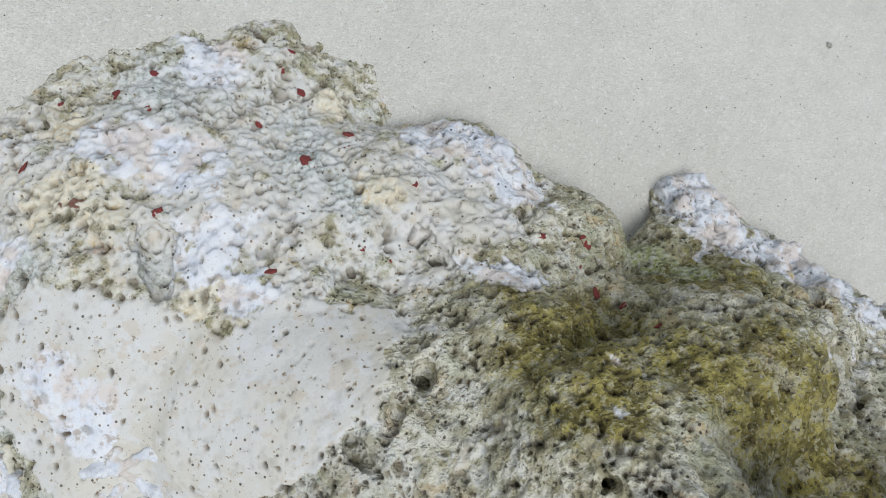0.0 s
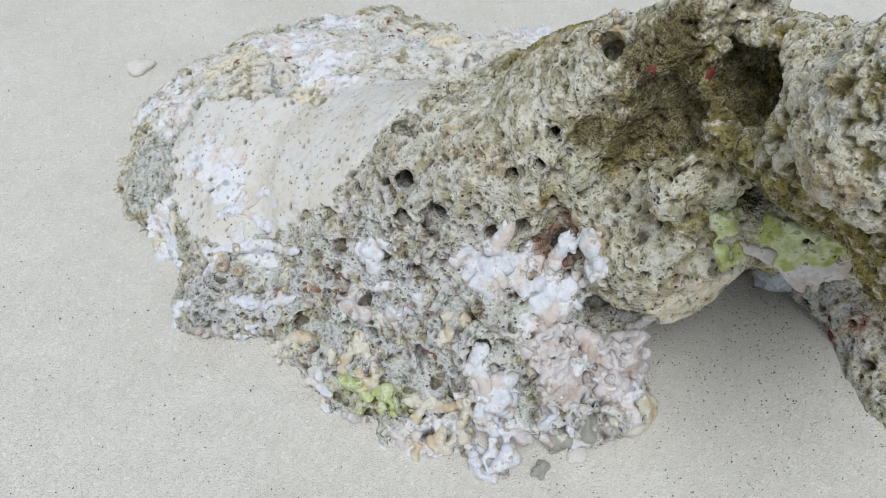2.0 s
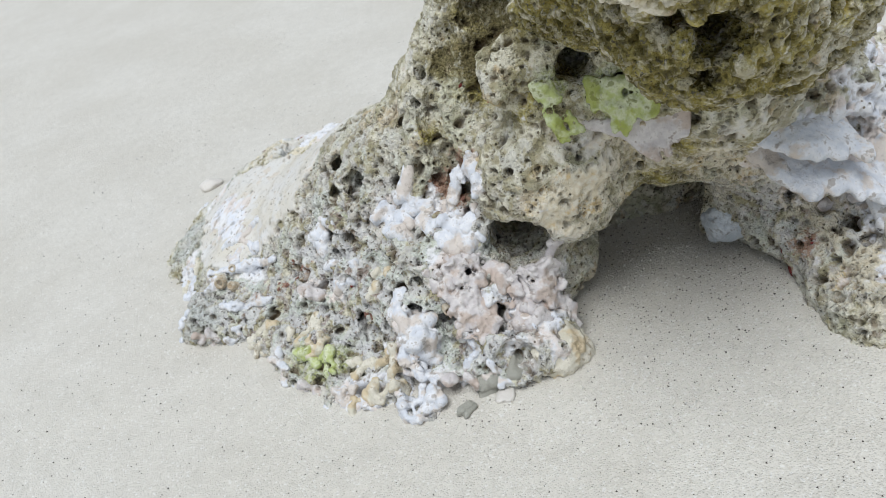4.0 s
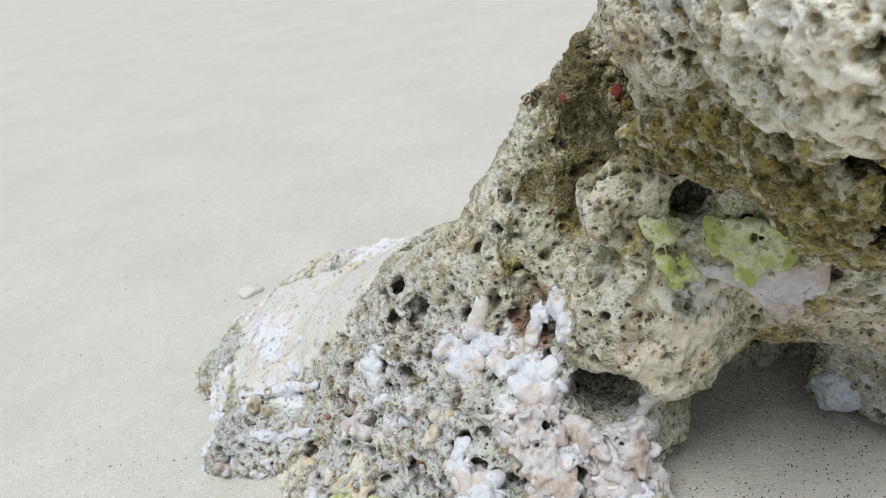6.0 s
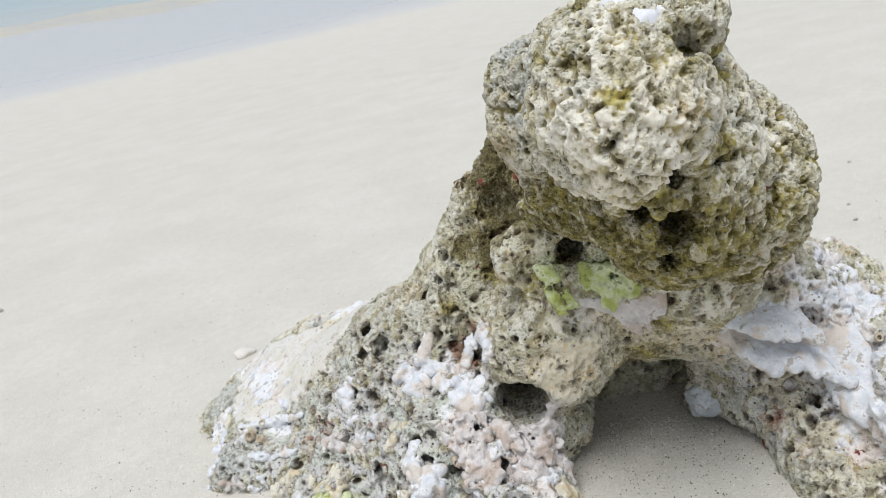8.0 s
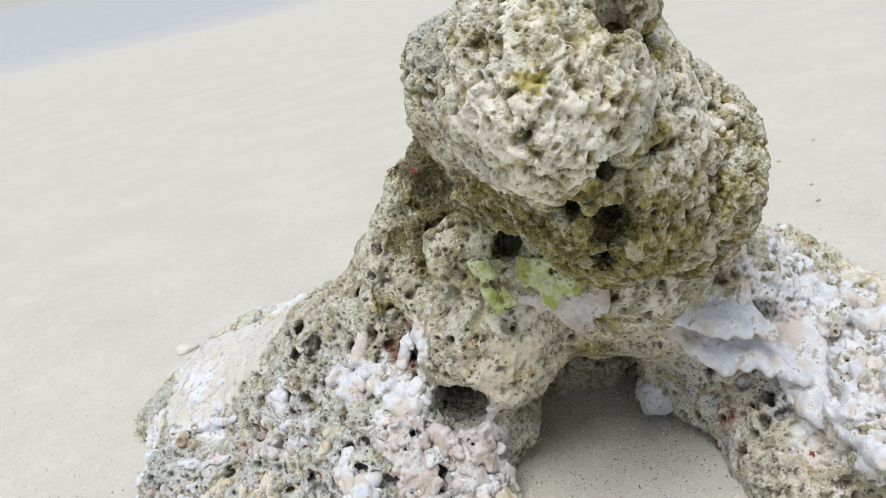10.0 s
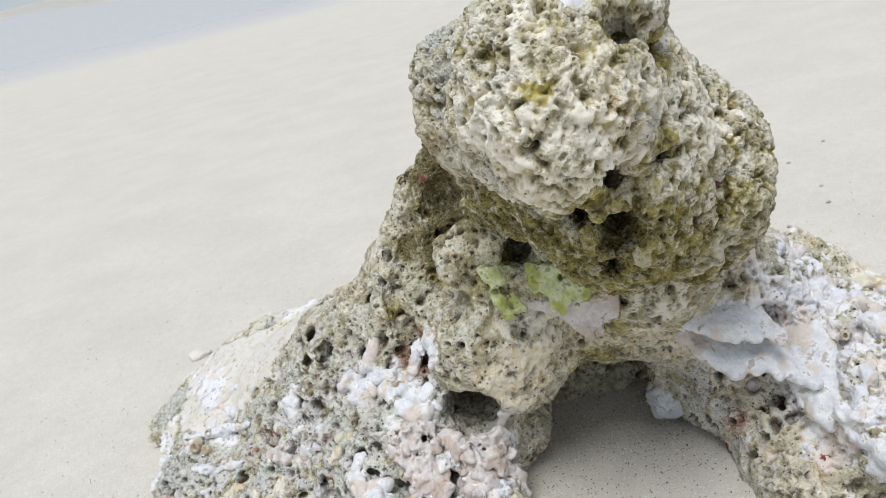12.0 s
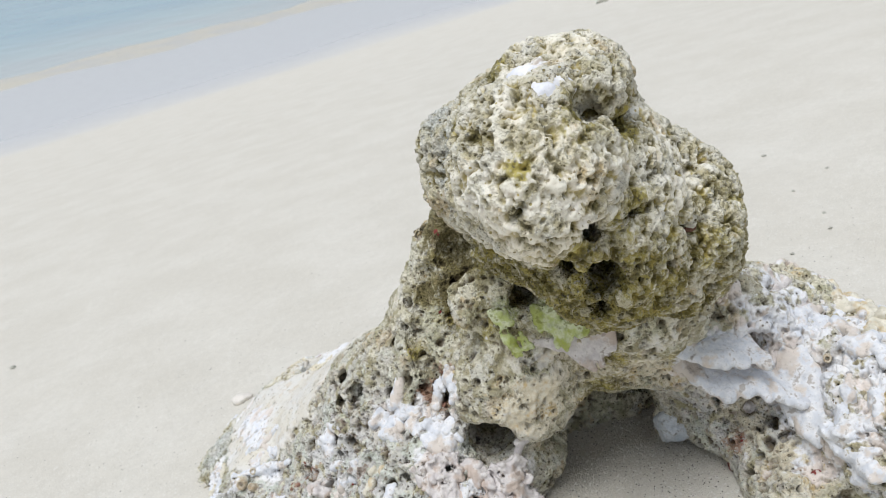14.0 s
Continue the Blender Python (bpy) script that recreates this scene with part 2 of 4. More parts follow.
def within(x, y, ring):
    """How far points lie inside a ring of the plan, in metres; negative outside."""
    near, odd = np.full(len(x), 9.0), np.zeros(len(x), bool)
    for (ax, ay), (bx, by) in zip(ring, ring[1:] + ring[:1]):
        t = np.clip(((x - ax) * (bx - ax) + (y - ay) * (by - ay)) / ((bx - ax) ** 2 + (by - ay) ** 2), 0, 1)
        near = np.minimum(near, np.hypot(x - ax - t * (bx - ax), y - ay - t * (by - ay)))
        odd ^= ((ay > y) != (by > y)) & (x < (bx - ax) * (y - ay) / (by - ay + 1e-12) + ax)
    return np.where(odd, near, -near)


# outline of the cream slab in the plan
SLAB = [(-.162, .168), (-.143, .164), (-.130, .155), (-.121, .146), (-.106, .136), (-.089, .138), (-.072, .134), (-.056, .126), (-.064, .112), (-.074, .101), (-.088, .094), (-.100, .087), (-.110, .080), (-.123, .088), (-.138, .091), (-.155, .093), (-.172, .103), (-.177, .125), (-.172, .150)]


def alcove(p):
    """The olive hollow between the ridge and the knob."""
    return join([limb(p, (-.026, .008, .150), (.003, .023, .133), .0205, .013), limb(p, (-.030, .012, .138), (-.016, .031, .118), .012, .012), limb(p, (-.016, .031, .118), (-.019, .030, .100), .011, .009)], .006)


def base_form(p):
    lobes = [
        ball(p, (-.106, .148, -.006), (.078, .080, .046)),
        ball(p, (-.150, .158, -.014), (.064, .074, .031)),
        ball(p, (-.067, .149, -.012), (.099, .053, .058)),
        ball(p, (-.028, .098, .051), (.034, .030, .027)),
        ball(p, (-.150, .105, .000), (.030, .022, .022)),
        ball(p, (-.091, .201, -.013), (.085, .053, .027)),
        ball(p, (-.017, .109, .018), (.050, .052, .038)),
        ball(p, (-.044, .044, .017), (.053, .041, .038)),
        ball(p, (-.008, .158, .004), (.030, .030, .028)),
        ball(p, (.022, .128, .012), (.026, .024, .026)),
    ]
    ridge = [
        limb(p, (-.078, .100, .004), (-.037, .056, .079), .063, .023),
        limb(p, (-.025, .068, .085), (-.011, .041, .140), .029, .008),
        limb(p, (-.012, .066, .087), (.036, .071, .075), .028, .029),
        limb(p, (-.020, .053, .124), (.006, .042, .149), .009, .012),
        limb(p, (.027, .094, .025), (.088, .124, .002), .020, .012),
        limb(p, (.088, .124, .003), (.128, .052, .010), .013, .028),
        limb(p, (.032, .073, .064), (.114, .056, .017), .030, .026),
    ]
    front_foot = [
        limb(p, (-.112, .059, -.021), (-.080, -.007, -.021), .044, .023),
        limb(p, (-.112, .064, -.007), (-.165, .079, -.001), .019, .019),
        limb(p, (-.068, .012, .011), (-.030, -.006, .004), .016, .014),
    ]
    arch = [
        ball(p, (-.008, .026, .060), (.030, .029, .029)),
        ball(p, (-.016, .017, .103), (.010, .010, .011)),
        limb(p, (.002, .024, .103), (.049, .004, .089), .021, .026),
        limb(p, (.041, .025, .072), (.087, .020, .052), .030, .029),
        limb(p, (.008, .026, .056), (.042, .028, .058), .014, .012),
    ]
    side_foot = [
        ball(p, (.126, -.006, .017), (.035, .070, .036)),
        limb(p, (.089, .013, .012), (.088, -.027, -.008), .015, .026),
        limb(p, (.058, .030, .010), (.068, .026, .048), .010, .020),
        ball(p, (.078, .020, .018), (.018, .020, .028)),
        ball(p, (.040, .085, .020), (.060, .024, .050)),
        limb(p, (.100, .060, .019), (.151, .033, -.005), .030, .027),
        limb(p, (.108, .029, .042), (.122, -.017, .013), .027, .022),
    ]
    return carve(join(lobes + ridge + front_foot + arch + side_foot, .012), alcove(p), .0025)


def knob_form(p):
    return carve(join([
        ball(p, (.011, -.065, .169), (.024, .025, .026)),
        ball(p, (.0605, -.012, .122), (.0265, .036, .031)),
        ball(p, (.031, -.035, .145), (.030, .035, .046)),
        ball(p, (.031, -.036, .186), (.024, .032, .016)),
        ball(p, (.008, -.036, .179), (.018, .025, .016)),
        ball(p, (-.003, -.024, .167), (.0180, .017, .0225)),
        limb(p, (.018, -.008, .139), (.008, .032, .125), .026, .019),
        limb(p, (.036, -.034, .178), (.062, -.018, .142), .015, .013),
    ], .010), alcove(p), .004)


# ---- building meshes ----
def dense(field, lo, hi, cell):
    """The surface of a field as vertices and quads: only the blocks near it are worked out."""
    n = [int(math.ceil((b - a) / cell / 8)) for a, b in zip(lo, hi)]
    lo = np.array(lo, np.float32)
    idx = np.stack(np.meshgrid(*[np.arange(k) for k in n], indexing="ij"), -1).reshape(-1, 3)
    mid = field((lo + (idx * 8 + 4) * cell).astype(np.float32))
    near = np.abs(mid) < 8 * cell * .87 * 1.1 + .001
    full = np.repeat(np.repeat(np.repeat(np.sign(mid).reshape(n).astype(np.float32), 8, 0), 8, 1), 8, 2)
    sub = np.stack(np.meshgrid(*[np.arange(8)] * 3, indexing="ij"), -1).reshape(-1, 3)
    blocks = idx[near]
    for k in range(0, len(blocks), 120):
        ij = (blocks[k:k + 120, None] * 8 + sub).reshape(-1, 3)
        full[ij[:, 0], ij[:, 1], ij[:, 2]] = field((lo + ij * np.float32(cell)).astype(np.float32))
    inside = full < 0
    a = inside[:-1, :-1, :-1]
    mixed = np.zeros(a.shape, bool)
    for dx in (0, 1):
        for dy in (0, 1):
            for dz in (0, 1):
                mixed |= inside[dx:dx + a.shape[0], dy:dy + a.shape[1], dz:dz + a.shape[2]] != a
    cell_ijk = np.argwhere(mixed)
    number = np.full(a.shape, -1, np.int32)
    number[mixed] = np.arange(len(cell_ijk))
    corner = {(x, y, z): full[cell_ijk[:, 0] + x, cell_ijk[:, 1] + y, cell_ijk[:, 2] + z] for x in (0, 1) for y in (0, 1) for z in (0, 1)}
    total, count = np.zeros((len(cell_ijk), 3)), np.zeros(len(cell_ijk))
    for p in corner:
        for axis in range(3):
            if p[axis] == 0:
                q = tuple(1 if i == axis else v for i, v in enumerate(p))
                va, vb = corner[p], corner[q]
                cross = (va < 0) != (vb < 0)
                t = np.where(cross, va / np.where(cross, va - vb, 1), 0)
                place = np.tile(np.array(p, float), (len(t), 1))
                place[:, axis] += t
                total += place * cross[:, None]
                count += cross
    verts = lo + (cell_ijk + total / count[:, None]) * cell
    quads = []
    for axis in range(3):
        u, v = [i for i in range(3) if i != axis]
        sl = [slice(1, -1)] * 3
        s0, s1 = list(sl), list(sl)
        s0[axis], s1[axis] = slice(0, -1), slice(1, None)
        at = np.argwhere(inside[tuple(s0)] != inside[tuple(s1)])
        off = np.array([1, 1, 1])
        off[axis] = 0
        at = at + off
        flip = inside[at[:, 0], at[:, 1], at[:, 2]] ^ (axis == 1)
        du, dv = np.eye(3, dtype=int)[u], np.eye(3, dtype=int)[v]
        ring = [at - du - dv, at - dv, at, at - du]
        q = np.stack([number[r[:, 0], r[:, 1], r[:, 2]] for r in ring], 1)
        q[~flip] = q[~flip][:, ::-1]
        quads.append(q)
    quads = np.concatenate(quads)
    return verts, quads[(quads >= 0).all(1)]


def normals(verts, quads):
    n = np.cross(verts[quads[:, 2]] - verts[quads[:, 0]], verts[quads[:, 3]] - verts[quads[:, 1]])
    out = np.stack([sum(np.bincount(quads[:, k], n[:, i], len(verts)) for k in range(4)) for i in range(3)], 1)
    return out / (np.linalg.norm(out, axis=1, keepdims=True) + 1e-12)


def relaxed(verts, quads, rounds=2, pull=.6):
    """Evens out the steps that the grid leaves."""
    a, b = quads.ravel(), np.roll(quads, -1, 1).ravel()
    count = np.bincount(a, minlength=len(verts)) + np.bincount(b, minlength=len(verts)) + 1e-9
    for _ in range(rounds):
        near = np.stack([(np.bincount(a, verts[b, i], len(verts)) + np.bincount(b, verts[a, i], len(verts))) / count for i in range(3)], 1)
        verts = verts + pull * (near - verts)
    return verts


def mesh_from(name, verts, quads, mat, masks=()):
    me = bpy.data.meshes.new(name)
    me.vertices.add(len(verts))
    me.vertices.foreach_set("co", np.asarray(verts, np.float32).ravel())
    me.loops.add(quads.size)
    me.loops.foreach_set("vertex_index", quads.astype(np.int32).ravel())
    me.polygons.add(len(quads))
    me.polygons.foreach_set("loop_start", np.arange(0, quads.size, 4, dtype=np.int32))
    me.polygons.foreach_set("loop_total", np.full(len(quads), 4, np.int32))
    me.update(calc_edges=True)
    me.polygons.foreach_set("use_smooth", np.ones(len(quads), bool))
    for key, rows in masks:
        if len(rows) == 1:
            me.attributes.new(key, "FLOAT", "POINT").data.foreach_set("value", np.asarray(rows[0], np.float32))
        else:
            at = me.attributes.new(key, "FLOAT_COLOR", "POINT")
            at.data.foreach_set("color", np.stack([*rows, np.ones(len(rows[0]))], 1).astype(np.float32).ravel())
    me.materials.append(mat)
    return me


def part(name, bm, mat, parent, label="", smooth=True):
    me = bpy.data.meshes.new(name)
    bm.to_mesh(me)
    bm.free()
    me.materials.append(mat)
    if smooth:
        me.polygons.foreach_set("use_smooth", np.ones(len(me.polygons), bool))
    ob = new(name, me)
    ob.parent = parent
    return tagged(ob, label)


def spots(p, places, size):
    """How near points lie to the nearest of some places: 1 at it, 0.5 at the size."""
    d = np.full(len(p), 9.0)
    for c in places:
        q = (p - np.array(c[:3])) / (c[3] if len(c) > 3 else size)
        d = np.minimum(d, (q * q).sum(1))
    return np.exp(-.69 * d)


# ---- ground, sea and far shore ----
SHORE, SEA = (-.6004, .7997, 5.61), -.9


def ground_height(x, y):
    """The beach: a plane under the rock that eases into an even fall to the sea."""
    plane = .1362 * x - .1207 * y
    s = (x * SHORE[0] + y * SHORE[1]) - SHORE[2]
    fall = np.where(s < 0, SEA * np.clip(1 + s / SHORE[2], -3, 1), SEA - .002 * s - .06 * np.maximum(s - 4.2, 0))
    fall = np.maximum(fall, SEA - .6)
    w = step(np.hypot(x, y), .5, 3.0)
    return plane * (1 - w) + fall * w, s


def graded(half, count, dense_to):
    t = np.linspace(-1, 1, count)
    return np.sign(t) * (np.abs(t) * dense_to + (half - dense_to) * np.abs(t) ** 5)


gx = graded(60, 420, .75)
X, Y = np.meshgrid(gx, gx, indexing="ij")
Z, S = ground_height(X, Y)
flat = np.stack([X.ravel(), Y.ravel(), np.zeros(X.size)], 1)
Z = Z + (.0010 * rough(flat, .045, 3) + .0006 * rough(flat, .012, 4)).reshape(X.shape) * (np.hypot(X, Y) < 3)
ids = np.arange(X.size).reshape(X.shape)
gq = np.stack([ids[:-1, :-1], ids[1:, :-1], ids[1:, 1:], ids[:-1, 1:]], -1).reshape(-1, 4)
wet = step(S + .12 * rough(flat, .8, 9).reshape(X.shape), -.7, .7).ravel()
ground = new("ground", mesh_from("ground", np.stack([X, Y, Z], -1).reshape(-1, 3), gq, SAND, [("wet", [wet])]))
tagged(ground, "pale cream coral sand beach with fine grains", "sand", kind="structure")

sx = np.sign(np.linspace(-1, 1, 120)) * 3000 * np.abs(np.linspace(-1, 1, 120)) ** 3
sy = SHORE[2] + 3.8 + 3500 * np.linspace(0, 1, 120) ** 4
U, V = np.meshgrid(sx, sy, indexing="ij")
edge = .35 * rough(np.stack([U.ravel(), U.ravel() * 0, U.ravel() * 0], 1), 3.0, 5).reshape(U.shape)
V2 = V + edge * np.exp(-(V - V[:, :1]) / 6)
sxy = np.stack([U * SHORE[1] + V2 * SHORE[0], -U * SHORE[0] + V2 * SHORE[1], np.full(U.shape, SEA - .002)], -1)
ids = np.arange(U.size).reshape(U.shape)
wq = np.stack([ids[:-1, :-1], ids[1:, :-1], ids[1:, 1:], ids[:-1, 1:]], -1).reshape(-1, 4)
sea = new("water", mesh_from("water", sxy.reshape(-1, 3), wq, WATER, [("depth", [step(V - V[:, :1], .3, 6).ravel()])]))
tagged(sea, "pale turquoise shallow sea, calm", "sea", kind="structure")

bm = bmesh.new()
for k in range(90):
    u = -25 + 50 * k / 89
    off = .35 * rough(np.array([[u, 0, 0]]), 3.0, 5)[0]
    wide = 1.1 + .5 * math.sin(k * 1.7) * math.sin(k * .6)
    for n, dv in enumerate((-.5, -.3, .3, .5)):
        v = SHORE[2] + 3.75 + off + dv * wide
        bm.verts.new((u * SHORE[1] + v * SHORE[0], -u * SHORE[0] + v * SHORE[1], SEA + (-.008 if n in (0, 3) else .004)))
bm.verts.ensure_lookup_table()
for k in range(89):
    for n in range(3):
        bm.faces.new([bm.verts[i] for i in (4 * k + n, 4 * k + n + 1, 4 * k + n + 5, 4 * k + n + 4)])
foam = part("foam_line", bm, FOAM, None)
tagged(foam, "thin line of sandy foam along the waterline", "sea foam", kind="structure")

# ---- the reef rock ----
rock = tagged(new("coral_rock"), "porous white and olive coral rock lying on pale sand", "rock")
rock.matrix_basis = LIE


def hollow(p, d, holes):
    low, high = p.min(0), p.max(0)
    for a, b, r in holes:
        lo, hi = np.minimum(a, b) - r - .004, np.maximum(a, b) + r + .004
        if (lo > high).any() or (hi < low).any():
            continue
        here = ((p > lo) & (p < hi)).all(1)
        d[here] = carve(d[here], limb(p[here], a, b, r, r * .6), .003)
    return d


def base_field(p):
    d = base_form(p)
    near = np.abs(d) < .009
    q = p[near]
    n = .0030 * rough(q, .028, 11) + .0020 * rough(q, .011, 12) + .0010 * rough(q, .005, 13)
    right = step(q[:, 0], .06, .08)
    rugged = step(q[:, 1], .075, .045) * step(q[:, 2], .065, .045) * step(q[:, 0], .0, -.03) + .2 * step(q[:, 2], .03, .012)
    n += rugged * (.0030 - .0085 * np.abs(rough(q, .013, 14)) + .0016 * rough(q, .0055, 15))
    # lumpy crust on the side foot
    f1, f2, own = cells(q[right > 0], .011, 21)
    n[right > 0] += right[right > 0] * .0035 * np.sqrt(np.clip(1 - (f1 / .62) ** 2, 0, 1))
    n *= 1 - .75 * step(within(q[:, 0], q[:, 1], SLAB), -.002, .004) * (q[:, 2] > 0)
    d[near] -= n
    return hollow(p, d, DEEP)


# hollows: mouth, inner end, radius
DEEP = [
    ((-.050, .004, .034), (-.044, .022, .032), .0040),
    ((-.062, -.002, .022), (-.058, .014, .020), .0042),
    ((-.044, .018, .052), (-.038, .030, .050), .0036),
    ((-.038, .022, .064), (-.030, .034, .062), .0040),
    ((-.072, .004, .028), (-.066, .018, .026), .0034),
    ((-.084, .006, .020), (-.080, .020, .018), .0032),
    ((-.110, .038, .026), (-.104, .050, .022), .0036),
    ((-.128, .050, .022), (-.120, .062, .018), .0034),
    ((-.028, -.002, .043), (-.018, .070, .034), .0128),
    ((-.046, .008, .036), (-.044, .024, .032), .0030),
    ((-.057, .002, .024), (-.054, .016, .022), .0034),
    ((-.040, .026, .060), (-.034, .036, .056), .0036),
    ((-.066, .012, .036), (-.060, .026, .034), .0026),
    ((-.100, .046, .036), (-.094, .058, .034), .0034),
    ((-.043, -.004, .021), (-.040, .030, .022), .0060),
    ((-.088, .068, .068), (-.080, .085, .050), .0042),
    ((-.091, .060, .059), (-.080, .075, .046), .0026),
    ((-.081, .053, .064), (-.070, .070, .052), .0046),
    ((-.044, .046, .102), (-.036, .058, .092), .0026),
    ((-.050, .041, .093), (-.042, .054, .086), .0024),
    ((-.058, .045, .086), (-.048, .056, .078), .0026),
    ((-.162, .082, .017), (-.120, .061, .026), .0066),
    ((-.150, .078, .020), (-.126, .068, .024), .0060),
    ((-.028, .051, .129), (-.020, .060, .118), .0050),
    ((-.058, .106, .074), (-.057, .102, .060), .0040),
    ((-.084, .092, .072), (-.082, .094, .060), .0035),
    ((.004, .079, .086), (.006, .072, .074), .0022),
    ((-.033, .070, .116), (-.030, .068, .104), .0022),
    ((-.025, .066, .124), (-.022, .062, .112), .0018),
    ((-.036, .140, .050), (-.036, .134, .036), .0038),
    ((-.119, .169, .036), (-.121, .153, .038), .0062),
    ((-.039, .147, .042), (-.034, .135, .049), .0034),
    ((-.006, .154, .038), (.003, .145, .039), .0032),
    ((-.012, .130, .053), (-.009, .124, .052), .0026),
    ((-.057, .107, .068), (-.060, .102, .071), .0034),
    ((-.069, .098, .070), (-.074, .094, .073), .0034),
    ((-.082, .090, .067), (-.080, .085, .073), .0032),
    ((-.140, .175, .034), (-.135, .173, .034), .0036),
    ((.001, .147, .043), (-.008, .138, .034), .0035),
    ((.002, -.003, .106), (.008, .024, .100), .0070),
    ((.091, -.018, .060), (.084, .014, .048), .0085),
    ((-.031, .042, .114), (-.041, .041, .094), .0042),
    ((-.044, .038, .088), (-.044, .032, .072), .0050),
    ((-.050, .030, .062), (-.038, .036, .057), .0058),
    ((-.044, .034, .072), (-.040, .036, .060), .0050),
    ((-.001, -.002, .073), (.000, .016, .070), .0014),
    ((.032, -.020, .084), (.032, .000, .084), .0030),
]
V, Q = dense(base_field, (-.215, -.095, -.012), (.205, .285, .165), .00076)
keep = V[Q].mean(1)[:, 2] > -.008
Q = Q[keep]
V = relaxed(V, Q)
N = normals(V, Q)
p = V.astype(np.float32)
# where each cover grows
SMOOTH = [(-.159, .137, .028, .009), (-.154, .127, .028, .009), (-.152, .118, .027, .007)]
PEACH = [(-.137, .218, .014, .008), (-.147, .192, .026, .010), (-.107, .150, .044, .007), (-.113, .145, .043, .006), (-.046, .167, .044, .008), (-.046, .206, .012, .006), (-.132, .182, .036, .009), (-.135, .195, .031, .008), (-.165, .090, .020, .006), (.088, -.030, .012, .014), (.078, -.010, .028, .012), (.030, .004, .060, .018), (-.004, .000, .058, .014), (.055, .000, .060, .014)]
ALGAE = [(-.036, .043, .103, .006), (-.045, .036, .080, .005), (-.020, .034, .135, .013), (-.022, .030, .118, .012), (-.020, .036, .102, .010), (-.012, .105, .072, .016), (-.02, .09, .098, .014), (-.022, .096, .085, .020), (-.023, .084, .103, .017), (.012, .082, .098, .022), (.032, .072, .099, .022), (.044, .058, .094, .020), (.0, .105, .065, .018), (-.030, .121, .056, .007), (-.026, .034, .092, .007), (-.012, .030, .124, .012), (-.006, .022, .116, .010), (.03, .0, .075, .012), (.055, -.002, .07, .010), (.03, .012, .055, .012), (.004, .082, .081, .022), (.029, .071, .098, .028), (.003, .095, .055, .020), (.040, .050, .095, .025), (-.020, .114, .058, .014), (.057, .100, .045, .028), (-.010, .036, .134, .010), (-.017, .033, .108, .014), (-.01, .035, .12, .013), (.018, .078, .094, .024), (-.005, .02, .095, .014)]
WHITES = [(-.107, .193, .030, .010), (-.117, .200, .027, .010), (-.096, .193, .031, .009), (-.105, .160, .044, .010), (-.114, .167, .041, .007), (-.098, .145, .047, .007), (-.011, .183, .027, .011), (0, .171, .03, .011), (.006, .156, .031, .009), (-.015, .124, .055, .008), (-.021, .128, .053, .007), (.088, .140, .011, .013), (.092, .119, .021, .013), (.111, .099, .022, .015), (-.085, .234, .008, .010), (-.125, .206, .023, .009), (-.190, .118, .0, .008), (-.187, .122, .005, .008), (-.179, .107, .001, .006), (-.168, .176, .021, .007), (-.178, .203, .006, .010), (.120, .075, .034, .014), (-.166, .086, .02, .005), (-.145, .086, .02, .005)]
WHITES2 = [(-.105, .061, .039, .005), (-.072, .037, .049, .009), (-.058, .035, .054, .009), (-.041, .022, .050, .009), (-.036, .018, .066, .006), (-.113, .050, .023, .005), (-.097, .045, .025, .006), (-.052, .012, .038, .011), (-.075, .001, .021, .012), (-.076, -.010, .003, .012), (-.028, -.004, .020, .016), (-.05, .003, .026, .012), (-.1, .0, .0, .012), (-.189, .118, .007, .008)]
RIGHT = [(.086, -.018, .036, .016), (.09, -.015, .055, .022), (.115, -.01, .05, .035), (.13, -.03, .02, .04), (.068, -.008, .06, .012), (.14, .03, .03, .04)]
GREYS = [(-.120, .161, .036, .008), (-.066, .183, .036, .012), (-.055, .165, .040, .010), (-.060, .200, .024, .010), (-.174, .167, .014, .012), (-.185, .157, .013, .012), (-.188, .141, .009, .012), (-.066, .142, .050, .006), (-.10, .225, .012, .02), (-.179, .156, .025, .018), (-.173, .067, .015, .010), (-.164, .172, .031, .014), (-.178, .130, .020, .012)]
RUSTS = [(-.128, .063, .021, .0035), (-.117, .059, .028, .0035), (-.142, .069, .017, .003), (-.046, .033, .062, .010), (-.040, .034, .070, .008), (-.050, .022, .042, .005), (-.139, .174, .036, .004), (-.040, .029, .056, .007), (-.036, .026, .070, .006), (.073, -.004, .014, .005), (.070, -.002, .005, .004)]
LIMES = [(.047, .118, .030, .011), (.058, .106, .040, .010), (-.083, .055, .05, .006), (-.115, .018, .008, .009), (-.122, .025, .009, .006), (-.106, .015, .010, .007), (.013, -.006, .096, .010), (-.004, .004, .100, .006)]
PALE = [(.004, -.002, .07, .02), (.05, .0, .075, .02), (-.01, .0, .05, .014)]
wob = .35 * rough(p, .012, 31) + .25 * rough(p, .005, 32)

slab = step(within(p[:, 0], p[:, 1], SLAB) + .010 * wob + .0018 * rough(p, .0022, 35), -.0009, .0009) * (p[:, 2] > -.002)
smooth = np.clip(spots(p, SMOOTH, .009) * 1.3 + .5 * wob, 0, 1)
OLIVE = [(-.018, .037, .133, .011), (-.015, .039, .142, .008), (-.012, .031, .118, .013), (-.021, .036, .104, .009), (.003, .028, .128, .012), (-.034, .043, .104, .005)]
olive = np.clip(spots(p, OLIVE, .012) * 1.15 + .3 * wob, 0, 1)
peach = np.clip(spots(p, PEACH, .008) + .6 * wob, 0, 1) * (1 - slab)
algae = np.clip(spots(p, ALGAE, .02) + .8 * wob * (spots(p, ALGAE, .02) > .08), 0, 1)
